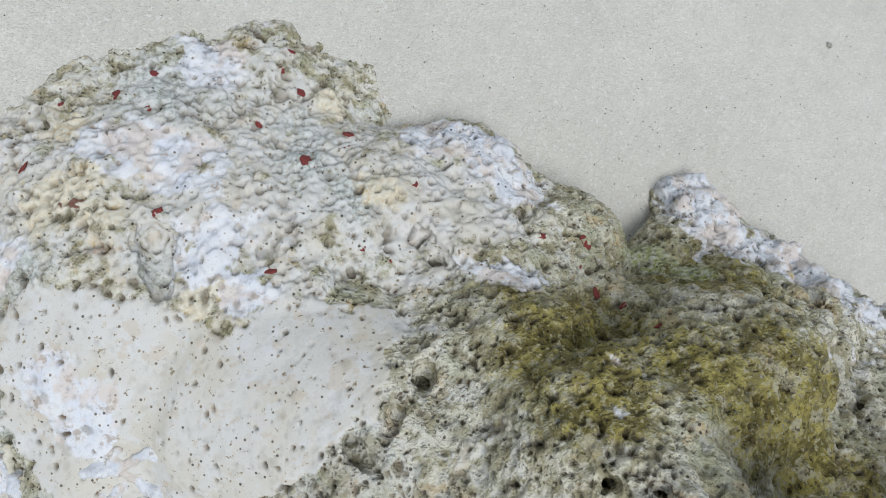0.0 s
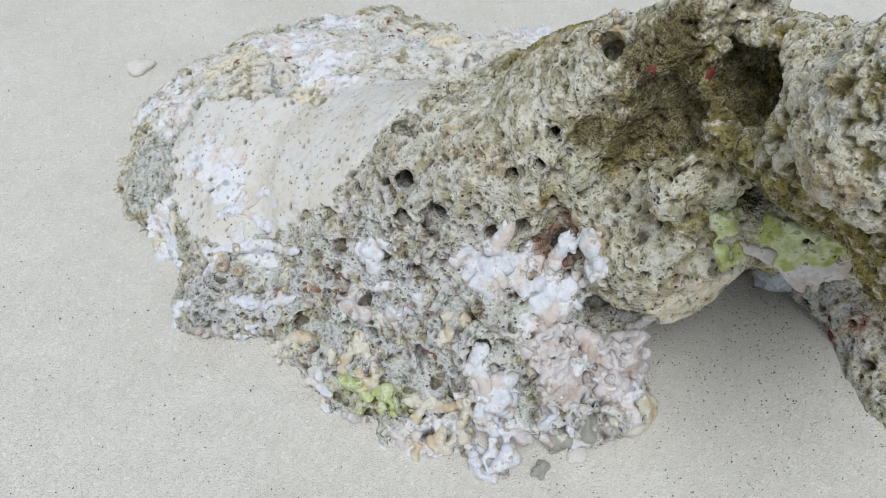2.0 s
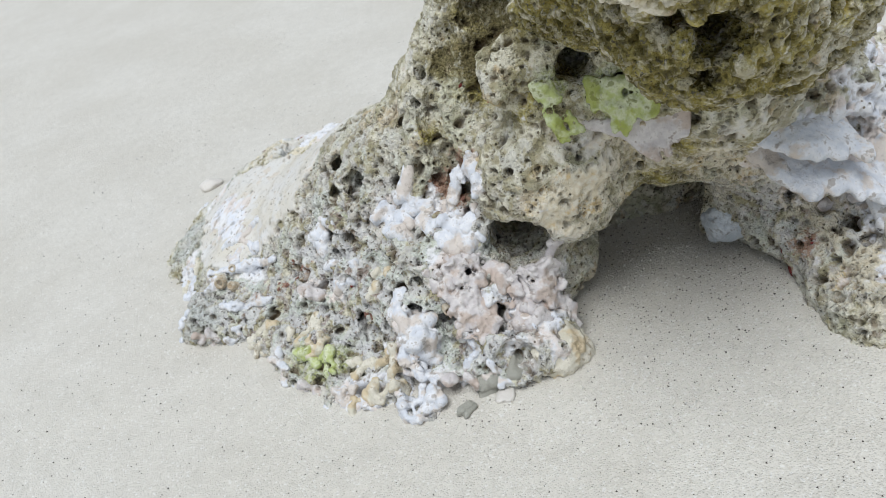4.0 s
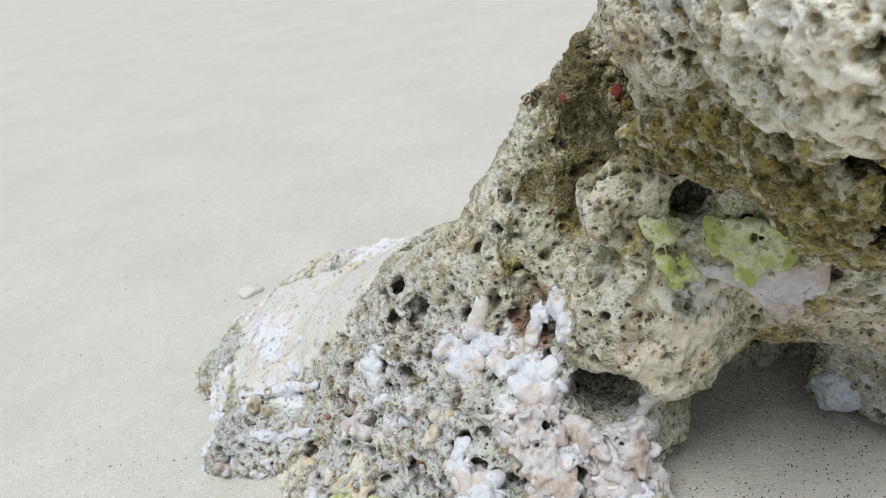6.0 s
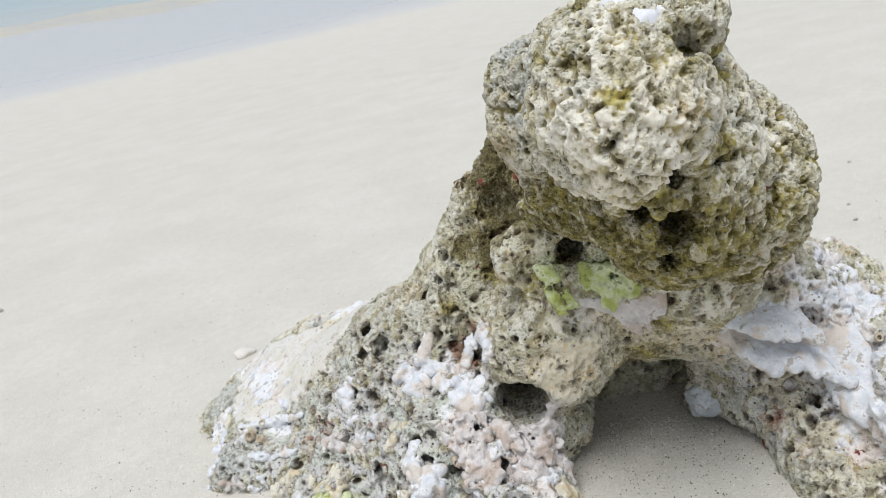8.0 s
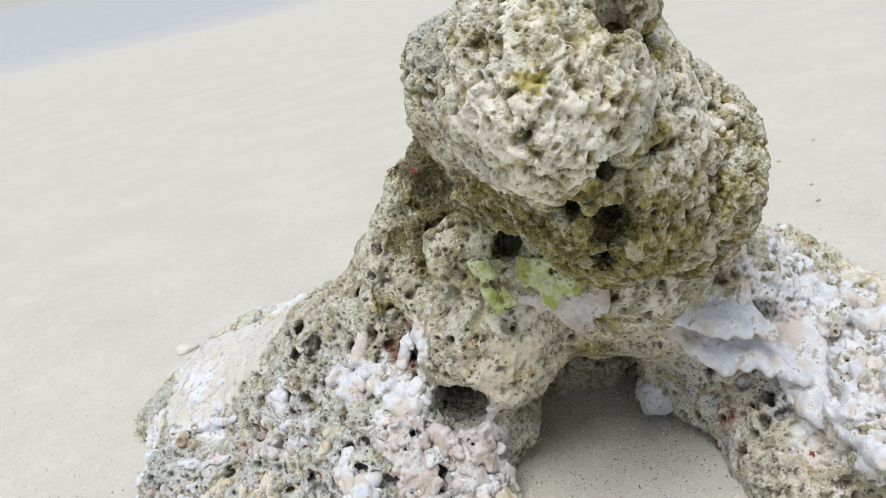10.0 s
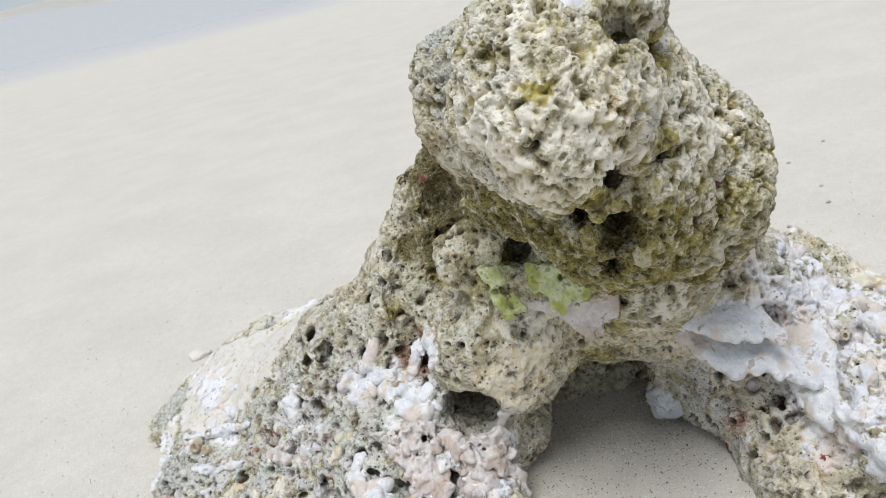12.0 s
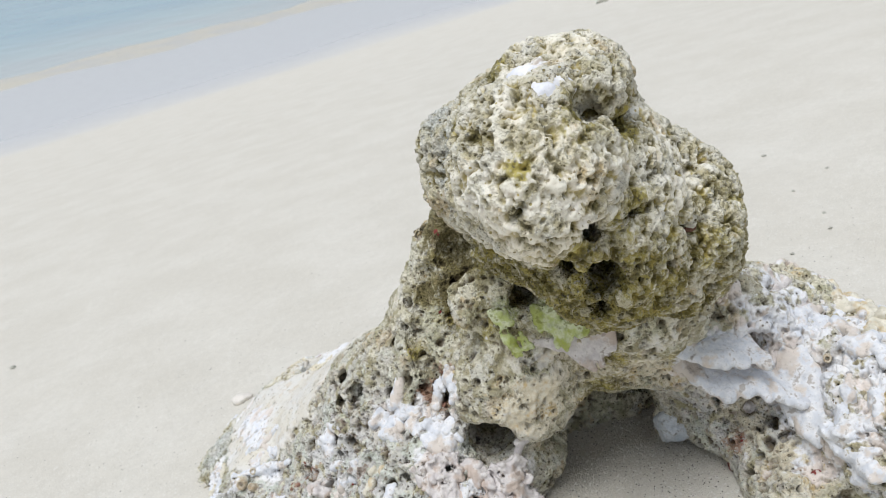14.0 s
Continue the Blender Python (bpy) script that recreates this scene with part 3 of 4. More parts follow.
white = np.clip(np.maximum.reduce([spots(p, [(*c[:3], c[3] * 1.25) for c in WHITES], .012), spots(p, WHITES2, .008) * .82, spots(p, RIGHT, .03) * (.95 - .42 * step(rough(p, .016, 33), -.05, .45))]) * 1.0 + .9 * wob, 0, 1)
RIDGE = [(-.045, .060, .098, .020), (-.060, .078, .085, .020), (-.028, .058, .122, .011), (-.012, .052, .145, .012)]
cream = np.clip(np.maximum.reduce([slab, spots(p, PALE, .02) * .62, spots(p, RIDGE, .02) * .46]) + .4 * wob * (1 - slab), 0, 1)
skin = cream
cream = np.maximum(cream, np.clip(spots(p, [(-.09, .185, .03, .070), (-.15, .20, .01, .040), (-.03, .16, .04, .038)], .04) * .85 + .5 * wob, 0, 1))
grey = np.clip(spots(p, GREYS, .012) + .5 * wob, 0, 1)
rust = np.clip(spots(p, RUSTS, .006) * .85 + .9 * wob, 0, 1) * (spots(p, RUSTS, .006) > .05)
lime = np.clip(spots(p, LIMES, .008) + .3 * wob, 0, 1)
white = np.maximum(white * (1 - .9 * slab), smooth * slab)
algae = algae * (1 - slab)
grey = grey * (1 - slab)
# pits, sponge and lumps
def spongy(p, size, seed):
    """Relief of a sponge: lumps and irregular hollows at three scales."""
    bent = p + .35 * size * np.stack([rough(p, size * 1.3, seed + k) for k in (0, 1, 2)], 1)
    return .50 * rough(bent, size, seed + 3) + .45 * rough(bent, size * .5, seed + 4) + .28 * rough(p, size * .26, seed + 5), bent


T, bent = spongy(p, .0046, 36)
region = step(rough(p, .02, 40) + .6 * rough(p, .008, 45), -.8, .1)
f1, f2, own = cells(bent, .0050, 41)
pit_r = .46 * (.5 + 1.5 * own)
big_pits = np.where(own < .34, step(f1, pit_r, pit_r * .45), 0)
g1, g2, own2 = cells(bent, .0025, 44)
small_pits = np.where(own2 < .40, step(g1, .44, .24), 0)
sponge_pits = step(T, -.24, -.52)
h1, h2, own3 = cells(p + .002 * np.stack([rough(p, .006, 48 + k) for k in range(3)], 1), .0034, 47)
dots = np.where(own3 < .36, step(h1, .15 + .7 * own3, .05 + .5 * own3), 0)
k1, k2, own4 = cells(bent, .0068, 51)
lumps = np.sqrt(np.clip(1 - (k1 / .6) ** 2, 0, 1))
smooth_skin = np.clip(np.maximum(skin, .8 * white), 0, 1)
shift = -(.0040 * big_pits + .0019 * small_pits) * (1 - .9 * smooth_skin)
shift += .0034 * np.clip(T, -.9, .10) * (1 - np.maximum(.75 * smooth_skin, .96 * slab)) * (.55 + .45 * region)
shift += -.0013 * dots * np.maximum(cream, white) + white * (.0011 * lumps + .0011 * rough(bent, .0042, 52)) * (1 - .6 * cream)
shift += .0005 * rough(p, .0016, 53) * (1 - .9 * slab) + .0007 * slab - .0009 * spots(p, SMOOTH, .009) * dots
GAPS = [(-.1, .04, .02, .05), (-.06, .005, .015, .04), (-.055, .03, .05, .022), (.085, -.005, .02, .03)]
c1, c2, own5 = cells(bent, .0085, 91)
gaps = np.where(own5 < .55, step(c1, .26 + .35 * own5, .12 + .2 * own5), 0) * step(spots(p, GAPS, .04), .35, .6) * (1 - slab)
shift -= .0050 * gaps
V2 = V + N * shift[:, None]
# darkens the base's hollows and gaps: recess shade in the colour, over real stain
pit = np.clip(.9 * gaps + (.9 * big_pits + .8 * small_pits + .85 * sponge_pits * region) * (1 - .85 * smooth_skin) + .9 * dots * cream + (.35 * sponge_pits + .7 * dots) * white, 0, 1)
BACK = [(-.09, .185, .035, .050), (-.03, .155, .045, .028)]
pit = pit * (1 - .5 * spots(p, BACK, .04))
FOOT = [(-.1, .04, .02, .05), (-.06, .0, .01, .04), (-.15, .07, .01, .03), (-.05, .02, .04, .02), (.085, .0, .03, .03)]
mauve = np.clip(spots(p, FOOT, .04) * 1.2 + .3 * wob, 0, 1)
none = np.zeros(len(p))
base = new("base", mesh_from("base", V2, Q, ROCK, [("cover", [algae, white, cream]), ("stain", [rust, grey, lime]), ("shade_tone", [pit, none, mauve]), ("tint", [peach, olive, none])]))
base.parent = rock
tagged(base, "pitted arching base with white crust and olive algae")
BASE_V, BASE_N = V2, normals(V2, Q)


# the knob: mouth, inner end, radius of its hollows
KNOB_DEEP = [
    ((.021, -.083, .150), (.024, -.058, .145), .0062),
    ((.010, -.071, .138), (.018, -.050, .134), .0058),
    ((.023, -.077, .131), (.027, -.046, .128), .0092),
    ((.018, -.069, .119), (.024, -.050, .117), .0042),
    ((.046, -.069, .126), (.045, -.050, .125), .0038),
    ((-.004, -.052, .139), (.016, -.080, .145), .0046),
    ((.016, -.080, .144), (.042, -.072, .149), .0058),
    ((.052, -.060, .140), (.060, -.048, .128), .0040),
    ((.036, -.077, .149), (.036, -.058, .148), .0036),
    ((.058, -.056, .130), (.052, -.036, .130), .0050),
    ((.028, -.084, .187), (.031, -.066, .181), .0074),
    ((.040, -.071, .176), (.038, -.052, .172), .0050),
    ((.068, -.042, .146), (.060, -.030, .144), .0034),
    ((.062, -.047, .145), (.058, -.038, .145), .0030),
]


def knob_field(p):
    d = knob_form(p)
    near = np.abs(d) < .012
    q = p[near]
    d[near] -= .0030 * rough(q, .024, 61) + .0012 * rough(q, .0095, 62) + .0007 * rough(q, .0045, 63)
    return hollow(p, d, KNOB_DEEP)


V, Q = dense(knob_field, (-.032, -.105, .085), (.105, .065, .218), .00048)
V = relaxed(V, Q, 1)
N = normals(V, Q)
p = V.astype(np.float32)
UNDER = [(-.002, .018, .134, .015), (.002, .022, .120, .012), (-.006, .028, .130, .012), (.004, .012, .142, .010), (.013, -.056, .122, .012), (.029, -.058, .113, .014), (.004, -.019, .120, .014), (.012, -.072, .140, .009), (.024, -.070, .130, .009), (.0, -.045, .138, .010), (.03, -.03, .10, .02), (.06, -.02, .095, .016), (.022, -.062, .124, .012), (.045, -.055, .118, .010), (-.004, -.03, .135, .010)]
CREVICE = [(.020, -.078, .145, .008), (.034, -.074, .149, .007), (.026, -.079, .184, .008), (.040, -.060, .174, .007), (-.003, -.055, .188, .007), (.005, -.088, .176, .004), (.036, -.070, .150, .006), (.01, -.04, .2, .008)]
SNOW = [(.019, -.060, .196, .0055)]
wob = .35 * rough(p, .010, 71) + .25 * rough(p, .0045, 72)
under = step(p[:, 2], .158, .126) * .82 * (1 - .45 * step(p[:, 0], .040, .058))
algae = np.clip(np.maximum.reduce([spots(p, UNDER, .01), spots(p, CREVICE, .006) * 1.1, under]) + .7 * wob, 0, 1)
olive = np.clip(spots(p, OLIVE, .012) + .3 * wob, 0, 1)
snow = np.clip(spots(p, SNOW, .005) + .2 * wob, 0, 1)
T, bent = spongy(p, .0031, 76)
f1, f2, own = cells(bent, .0033, 81)
corallites = np.where(own < .55, step(f1, .40 * (.55 + own), .20), 0)
h1, h2, own3 = cells(bent, .0088, 87)
deep_pits = np.where(own3 < .40, step(h1, .30 * (.5 + own3 * 1.6), .08), 0)
lobes = np.sqrt(np.clip(1 - (cells(bent, .011, 90)[0] / .75) ** 2, 0, 1))
crest = spots(p, [(.030, -.083, .170, .013), (.012, -.089, .176, .016), (.002, -.085, .160, .014), (.040, -.070, .165, .010)], .012)
skin = np.clip(crest + .5 * wob, 0, 1)
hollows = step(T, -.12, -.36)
shift = .0034 * np.clip(T, -.9, .16) - .0022 * corallites * (1 - .5 * skin) - .0046 * deep_pits * (1 - snow) + .0016 * lobes + .0005 * rough(p, .0012, 89)
shift = shift * (1 - .85 * snow) + .0012 * snow
V2 = V + N * shift[:, None]
front = np.clip(spots(p, [(.010, -.080, .165, .034), (.05, -.04, .15, .03), (.03, -.04, .195, .03)], .03) * .9 + .5 * wob, 0, 1)
cream_top = np.clip(step(T, .05, .40) * (.35 + .65 * front) * (1 - algae), 0, 1)
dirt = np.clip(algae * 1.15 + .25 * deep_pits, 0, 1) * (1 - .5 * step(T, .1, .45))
greyk = np.clip(spots(p, [(-.012, -.045, .175, .010), (-.008, -.030, .185, .008), (.045, -.05, .18, .008)], .01) + .4 * wob, 0, 1)
none = np.zeros(len(p))
# ochre stain of the knob's pits, deepened by shade painted into the colour
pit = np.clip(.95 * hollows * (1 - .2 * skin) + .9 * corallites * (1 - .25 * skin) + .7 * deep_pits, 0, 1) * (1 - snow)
knob = new("knob", mesh_from("knob", V2, Q, KNOB, [("cover", [dirt, snow, front * .6]), ("stain", [none, greyk, none]), ("shade_tone", [pit, cream_top, none]), ("tint", [none, olive, none])]))
knob.parent = rock
tagged(knob, "bulging cream knob full of coral pits")
KNOB_V, KNOB_N = V2, normals(V2, Q)


# ---- parts that sit on the rock ----
rng = np.random.default_rng(7)


def seat(at, verts, norms):
    """The point of the rock's surface nearest to a place, and the way out of it."""
    verts, norms = verts[::8], norms[::8]
    d = ((verts - np.array(at)) ** 2).sum(1)
    i = int(d.argmin())
    ring = d < d[i] + .003 ** 2
    n = norms[ring].mean(0)
    return Vector(verts[i]), Vector(n / (np.linalg.norm(n) + 1e-9))


def lump_mesh(name, mat, seed, wobble=.3, detail=2, flat=1.0):
    bm = bmesh.new()
    bmesh.ops.create_icosphere(bm, subdivisions=detail, radius=1)
    co = np.array([v.co for v in bm.verts], np.float32)
    k = 1 + wobble * rough(co, .9, seed) + wobble * .5 * rough(co, .4, seed + 1)
    for v, f in zip(bm.verts, k):
        v.co *= float(f)
        v.co.z *= flat
    me = bpy.data.meshes.new(name)
    bm.to_mesh(me)
    bm.free()
    me.materials.append(mat)
    me.polygons.foreach_set("use_smooth", np.ones(len(me.polygons), bool))
    return me


def put(name, me, at, out, size, parent, label="", sink=0.0):
    ob = new(name, me)
    ob.parent = parent
    q = out.to_track_quat("Z", "Y").to_matrix().to_4x4()
    ob.matrix_basis = Matrix.Translation(at - out * sink) @ q @ Matrix.Rotation(float(rng.uniform(0, 6.28)), 4, "Z") @ Matrix.Diagonal((*size, 1))
    return tagged(ob, label)


# red crusts
RED_SHAPES = [lump_mesh("red_patch", RED, 100 + 3 * k, .5, 2, .45) for k in range(4)]
RED_BACK = [(-.153, .207, .015, 4), (-.119, .228, .008, 4), (-.136, .228, .008, 2), (-.108, .218, .017, 3), (-.056, .213, .011, 3.2), (-.059, .223, .011, 2), (-.052, .230, .008, 2.5), (-.045, .194, .027, 4), (-.049, .189, .031, 2.4), (-.075, .202, .020, 3), (-.066, .183, .034, 3.6), (-.064, .179, .035, 2.4), (-.034, .165, .041, 2.2), (-.117, .177, .037, 2.8), (-.089, .149, .046, 3), (-.058, .148, .046, 2), (-.049, .143, .046, 1.6), (-.103, .233, .009, 2.4)]
RED_FRONT = [(.001, .134, .047, 2.4), (.018, .129, .044, 4), (.013, .121, .046, 1.8), (.015, .110, .052, 3), (.019, .106, .052, 2.6), (.014, .098, .080, 2), (-.022, .036, .130, 2.4), (-.095, .039, .027, 2.6), (-.031, .039, .095, 2), (-.022, .036, .086, 1.6), (.071, 0, .010, 3.2), (.074, -.005, .016, 2.6), (.068, -.002, .003, 3), (.090, -.036, .016, 3)]
for n, (x, y, z, mm) in enumerate(RED_BACK + RED_FRONT):
    at, out = seat((x, y, z), BASE_V, BASE_N)
    put("red_patch", RED_SHAPES[n % 4], at, out, (mm * .00062, mm * .00050, mm * .0004), rock, "dark red crust" if n == 0 else "", .0003)
RUST = plain_material("rust_brown_crust", (.34, .20, .14), (.17, .06, .045))
RUST_SHAPES = [lump_mesh("rust_patch", RUST, 120 + 3 * k, .55, 2, .5) for k in range(3)]
for x, y, z, mm in [(.059, -.048, .129, 2.6), (.062, -.043, .145, 2.2)]:
    at, out = seat((x, y, z), KNOB_V, KNOB_N)
    put("rust_patch", RUST_SHAPES[1], at, out, (mm * .0008, mm * .0004, mm * .0003), rock, "", .0006)
for x, y, z, mm in [(-.006, .030, .132, 3.4), (.004, .006, .150, 2.6)]:
    at, out = seat((x, y, z), KNOB_V, KNOB_N)
    put("red_patch", RED_SHAPES[2], at, out, (mm * .0006, mm * .0005, mm * .0003), rock, "", .0003)
for x, y, z, r, count in [(-.130, .064, .021, .004, 4), (-.120, .062, .027, .004, 4), (-.090, .026, .019, .005, 6), (-.040, .028, .058, .006, 10), (-.036, .025, .070, .004, 6), (-.052, .010, .038, .005, 4), (-.140, .19, .035, .006, 4)]:
    for k in range(count):
        at, out = seat(np.array((x, y, z)) + rng.normal(0, r * .6, 3), BASE_V, BASE_N)
        s = float(rng.uniform(.0007, .0017))
        put("rust_patch", RUST_SHAPES[k % 3], at, out, (s * 1.4, s, s * .6), rock, "", s * .3)

def crust_material(name, light, shade, warm):
    m, nt, b = material(name, .6)
    at = node(nt, "ShaderNodeTexCoord").outputs["Object"]
    wide, n, f = noise_tex(nt, at, .011, 4.0), noise_tex(nt, at, .004, 4.0), noise_tex(nt, at, .0012, 4.0)
    colour = mix(nt, ramp(nt, n, .38, .62), shade, light)
    colour = mix(nt, math_node(nt, "MULTIPLY", ramp(nt, wide, .50, .60), .8), colour, warm)
    colour = mix(nt, math_node(nt, "MULTIPLY", ramp(nt, n, .59, .65), .7), colour, tuple(v * .55 for v in warm))
    colour = mix(nt, math_node(nt, "MULTIPLY", ramp(nt, f, .59, .64), .3), colour, (.30, .25, .20))
    nt.links.new(colour, b.inputs["Base Color"])
    bump = node(nt, "ShaderNodeBump", Strength=.7, Distance=.0005, Height=math_node(nt, "ADD", n, f))
    nt.links.new(bump.outputs[0], b.inputs["Normal"])
    return m


CRUST = crust_material("white_reef_crust", (.75, .75, .76), (.62, .64, .68), (.62, .54, .46))
PINK = crust_material("pinkish_white_crust", (.68, .645, .62), (.56, .52, .51), (.50, .40, .33))
CREAMY = crust_material("cream_crust", (.72, .68, .58), (.60, .56, .45), (.58, .46, .28))
FRILL = crust_material("pale_green_crust", (.62, .65, .45), (.44, .50, .19), (.34, .38, .07))


def crust(name, shapes, mat, label="", lumps=.0012, size=.005, blend=.003, cell=.0006):
    """Grown crust: limbs and balls that melt into one lumpy mass."""
    pts = np.array([q for s in shapes for q in (s[0], s[1])])
    r = max(max(s[2], s[3]) for s in shapes) + lumps * 2 + .002
    lo, hi = pts.min(0) - r, pts.max(0) + r
    seed = 400 + int(abs(pts).sum() * 1e4) % 500

    def field(p):
        d = join([limb(p, *s) for s in shapes], blend)
        near = np.abs(d) < .006
        q = p[near]
        d[near] -= lumps * (rough(q, size, seed) + .55 * rough(q, size * .42, seed + 1)) + lumps * .25 * rough(q, size * .18, seed + 2)
        return d

    verts, quads = dense(field, lo, hi, cell)
    ob = new(name, mesh_from(name, relaxed(verts, quads, 1), quads, mat))
    ob.parent = rock
    return tagged(ob, label)


def drift(name, at, reach, count, lo, hi, mat, label="", flat=.35, lumps=.0009, blend=.0016):
    """A cluster of small lumps of crust seated on the rock."""
    shapes = []
    for k in range(count):
        q, out = seat(np.array(at) + rng.normal(0, reach * .6, 3), BASE_V, BASE_N)
        s = float(rng.uniform(lo, hi))
        side = Vector(rng.normal(0, 1, 3)).cross(out).normalized() * s * float(rng.uniform(.2, 1.5))
        q = q - out * s * flat
        if shapes:
            mids = [(Vector(a) + Vector(b)) / 2 for a, b, *_ in shapes]
            m = min(mids, key=lambda v: (v - q).length)
            shapes.append((tuple(m), tuple(q), s * .8, s * .8))
        shapes.append((tuple(q - side), tuple(q + side), s, s * float(rng.uniform(.6, 1))))
    return crust(name, shapes, mat, label, lumps, .0035, blend)


def sheet(name, inner, outer, thick, mat, label="", lumps=.0010, count=14, size=.006):
    """A thin tongue of crust between a line on the rock and its free edge."""
    def along(line, u):
        k = min(int(u * (len(line) - 1)), len(line) - 2)
        f = u * (len(line) - 1) - k
        return Vector(line[k]).lerp(Vector(line[k + 1]), f)
    shapes = []
    for k in range(count):
        u = k / (count - 1)
        a, b = along(inner, u), along(outer, u)
        b = a.lerp(b, float(rng.uniform(.82, 1.12)))
        shapes.append((tuple(a), tuple(b), thick * 1.3, thick * float(rng.uniform(.7, 1.0))))
    return crust(name, shapes, mat, label, lumps, size, thick * 1.6)


# white crust in drifts over the foot, the spur and the side
DRIFTS = [(-.072, .037, .049, .006, 5, 0), (-.060, .034, .053, .005, 5, 0), (-.043, .020, .049, .006, 6, 0), (-.036, .018, .064, .004, 5, 0), (-.104, .061, .040, .004, 4, 0), (-.113, .050, .024, .005, 5, 1), (-.097, .045, .027, .005, 5, 0), (-.052, .011, .036, .009, 14, 1), (-.075, .001, .021, .009, 12, 0), (-.084, .030, .030, .006, 5, 2)]
DRIFTS2 = [(-.078, -.012, .005, .009, 12, 0), (-.032, -.004, .020, .008, 16, 1), (-.026, .002, .024, .005, 9, 1), (-.050, .001, .024, .009, 12, 1), (-.09, -.006, .008, .008, 8, 2), (-.066, -.014, .004, .006, 8, 0), (.012, .168, .03, .012, 10, 0), (.096, .132, .014, .010, 14, 0), (.112, .105, .024, .012, 12, 0), (.124, .075, .034, .012, 10, 0), (-.120, .036, .010, .008, 7, 2), (-.140, .045, .008, .008, 7, 2), (-.15, .10, .03, .010, 7, 0)]
for n, (x, y, z, r, count, kind) in enumerate(DRIFTS + DRIFTS2):
    drift("crust_patch", (x, y, z), r, count, .0013, .0034 if kind == 0 and n < 9 else .0028, (CRUST, PINK, CREAMY)[kind], "lumpy white crust" if kind == 0 else "pinkish crust with holes" if kind == 1 else "cream crust")
for k in range(26):
    x, y = .098 + .068 * ((k * .618) % 1), -.055 + .10 * k / 25
    drift("crust_patch", (x, y, float(rng.uniform(.025, .075))), .009, 9, .0018, .0038, (CRUST, CRUST, CRUST, PINK, CREAMY)[k % 5], "lumpy white crust", .45, .0011)

BLOBS = [(-.034, .022, .070), (-.062, .036, .059), (-.068, .030, .051), (-.057, .027, .053), (-.103, .059, .041), (-.050, .020, .048), (-.045, .016, .044)]
for at in BLOBS:
    drift("crust_blob", at, .0045, 7, .0013, .0027, CRUST, "smooth thick white lump of crust", .5, .0006, .0026)
for at in ((-.036, .006, .036), (-.028, .000, .033), (-.018, .002, .030)):
    drift("bubbly_crust", at, .005, 10, .0014, .0024, PINK, "bubbly pinkish crust", .2, .0004)
EDGE = [(-.187, .113, .005), (-.181, .077, .006), (-.170, .062, .002), (-.158, .055, .002), (-.146, .041, .002), (-.134, .024, .002), (-.121, .011, .003), (-.109, -.002, .003), (-.099, -.008, .002), (-.088, -.016, .004), (-.063, -.012, .006), (-.048, -.017, .006)]
for k, at in enumerate(EDGE):
    drift("crust_fringe", at, .008, 8, .0008, .0018, (CREAMY, CRUST, PINK, CRUST)[k % 4], "frayed pale crust at the foot of the rock", .1, .0010)

# the pinkish curtain beside the hole, and the round cup at its foot
sheet("crust_curtain", [(-.040, .004, .030), (-.026, .000, .034), (-.016, .004, .034)], [(-.030, -.008, .010), (-.022, -.008, .004), (-.014, -.004, .004)], .0015, PINK, "pinkish white curtain of crust", .0019, 8, .0036)
sheet("crust_curtain", [(-.058, .008, .040), (-.050, .010, .042), (-.044, .010, .040)], [(-.056, -.008, .020), (-.050, -.008, .018), (-.042, -.006, .020)], .0014, PINK, "pinkish white curtain of crust", .0019, 6, .0034)
crust("crust_cup", [((-.028, -.014, .007), (-.020, -.012, .009), .0065, .0058), ((-.024, -.012, .004), (-.018, -.010, .003), .0080, .0070)], CREAMY, "rough cream cup of coral", .0016, .004)

# white ribbons over the front foot
RIBBONS = [[(-.166, .090, .022), (-.156, .090, .022), (-.146, .086, .022), (-.134, .080, .026)], [(-.163, .074, .016), (-.150, .068, .016), (-.138, .063, .018)], [(-.104, .050, .030), (-.096, .046, .030), (-.092, .042, .034)], [(-.038, .025, .078), (-.043, .026, .066), (-.050, .028, .060)], [(-.050, .034, .056), (-.046, .022, .050), (-.048, .014, .042)], [(-.070, .036, .052), (-.064, .030, .050), (-.060, .034, .058)], [(-.054, .004, .032), (-.050, -.002, .024), (-.052, -.008, .014), (-.056, -.010, .008)], [(-.076, .004, .024), (-.080, -.002, .016), (-.074, -.010, .008)], [(-.180, .100, .010), (-.186, .112, .008), (-.188, .124, .008)]]
for line in RIBBONS:
    seats = [q - out * .0008 for q, out in (seat(q, BASE_V, BASE_N) for q in line)]
    crust("white_ribbon", [(tuple(a), tuple(b), .0017, .0022) for a, b in zip(seats, seats[1:])], CRUST, "thick white ruffled crust", .0019, .0036)

# tongues of white crust on the side, the shelf and the green frills under the knob
sheet("white_flange", [(.054, .000, .060), (.074, .003, .054), (.094, .004, .046)], [(.064, -.016, .048), (.084, -.022, .042), (.101, -.022, .034)], .0023, CRUST, "smooth white tongue of crust")
sheet("white_flange", [(.048, -.004, .072), (.066, -.002, .068), (.084, .000, .063)], [(.062, -.014, .062), (.074, -.019, .060), (.086, -.020, .056)], .0021, CRUST, "smooth white tongue of crust")
sheet("white_flange", [(.094, .000, .046), (.100, -.004, .048), (.106, -.006, .048)], [(.092, -.026, .026), (.099, -.034, .026), (.107, -.036, .030)], .0026, CRUST, "smooth white tongue of crust")
sheet("white_shelf", [(.004, .002, .084), (.018, -.007, .085), (.032, -.012, .086)], [(.012, -.004, .081), (.021, -.011, .072), (.031, -.014, .079)], .0012, PINK, "thin white shelf with small holes", .0008)
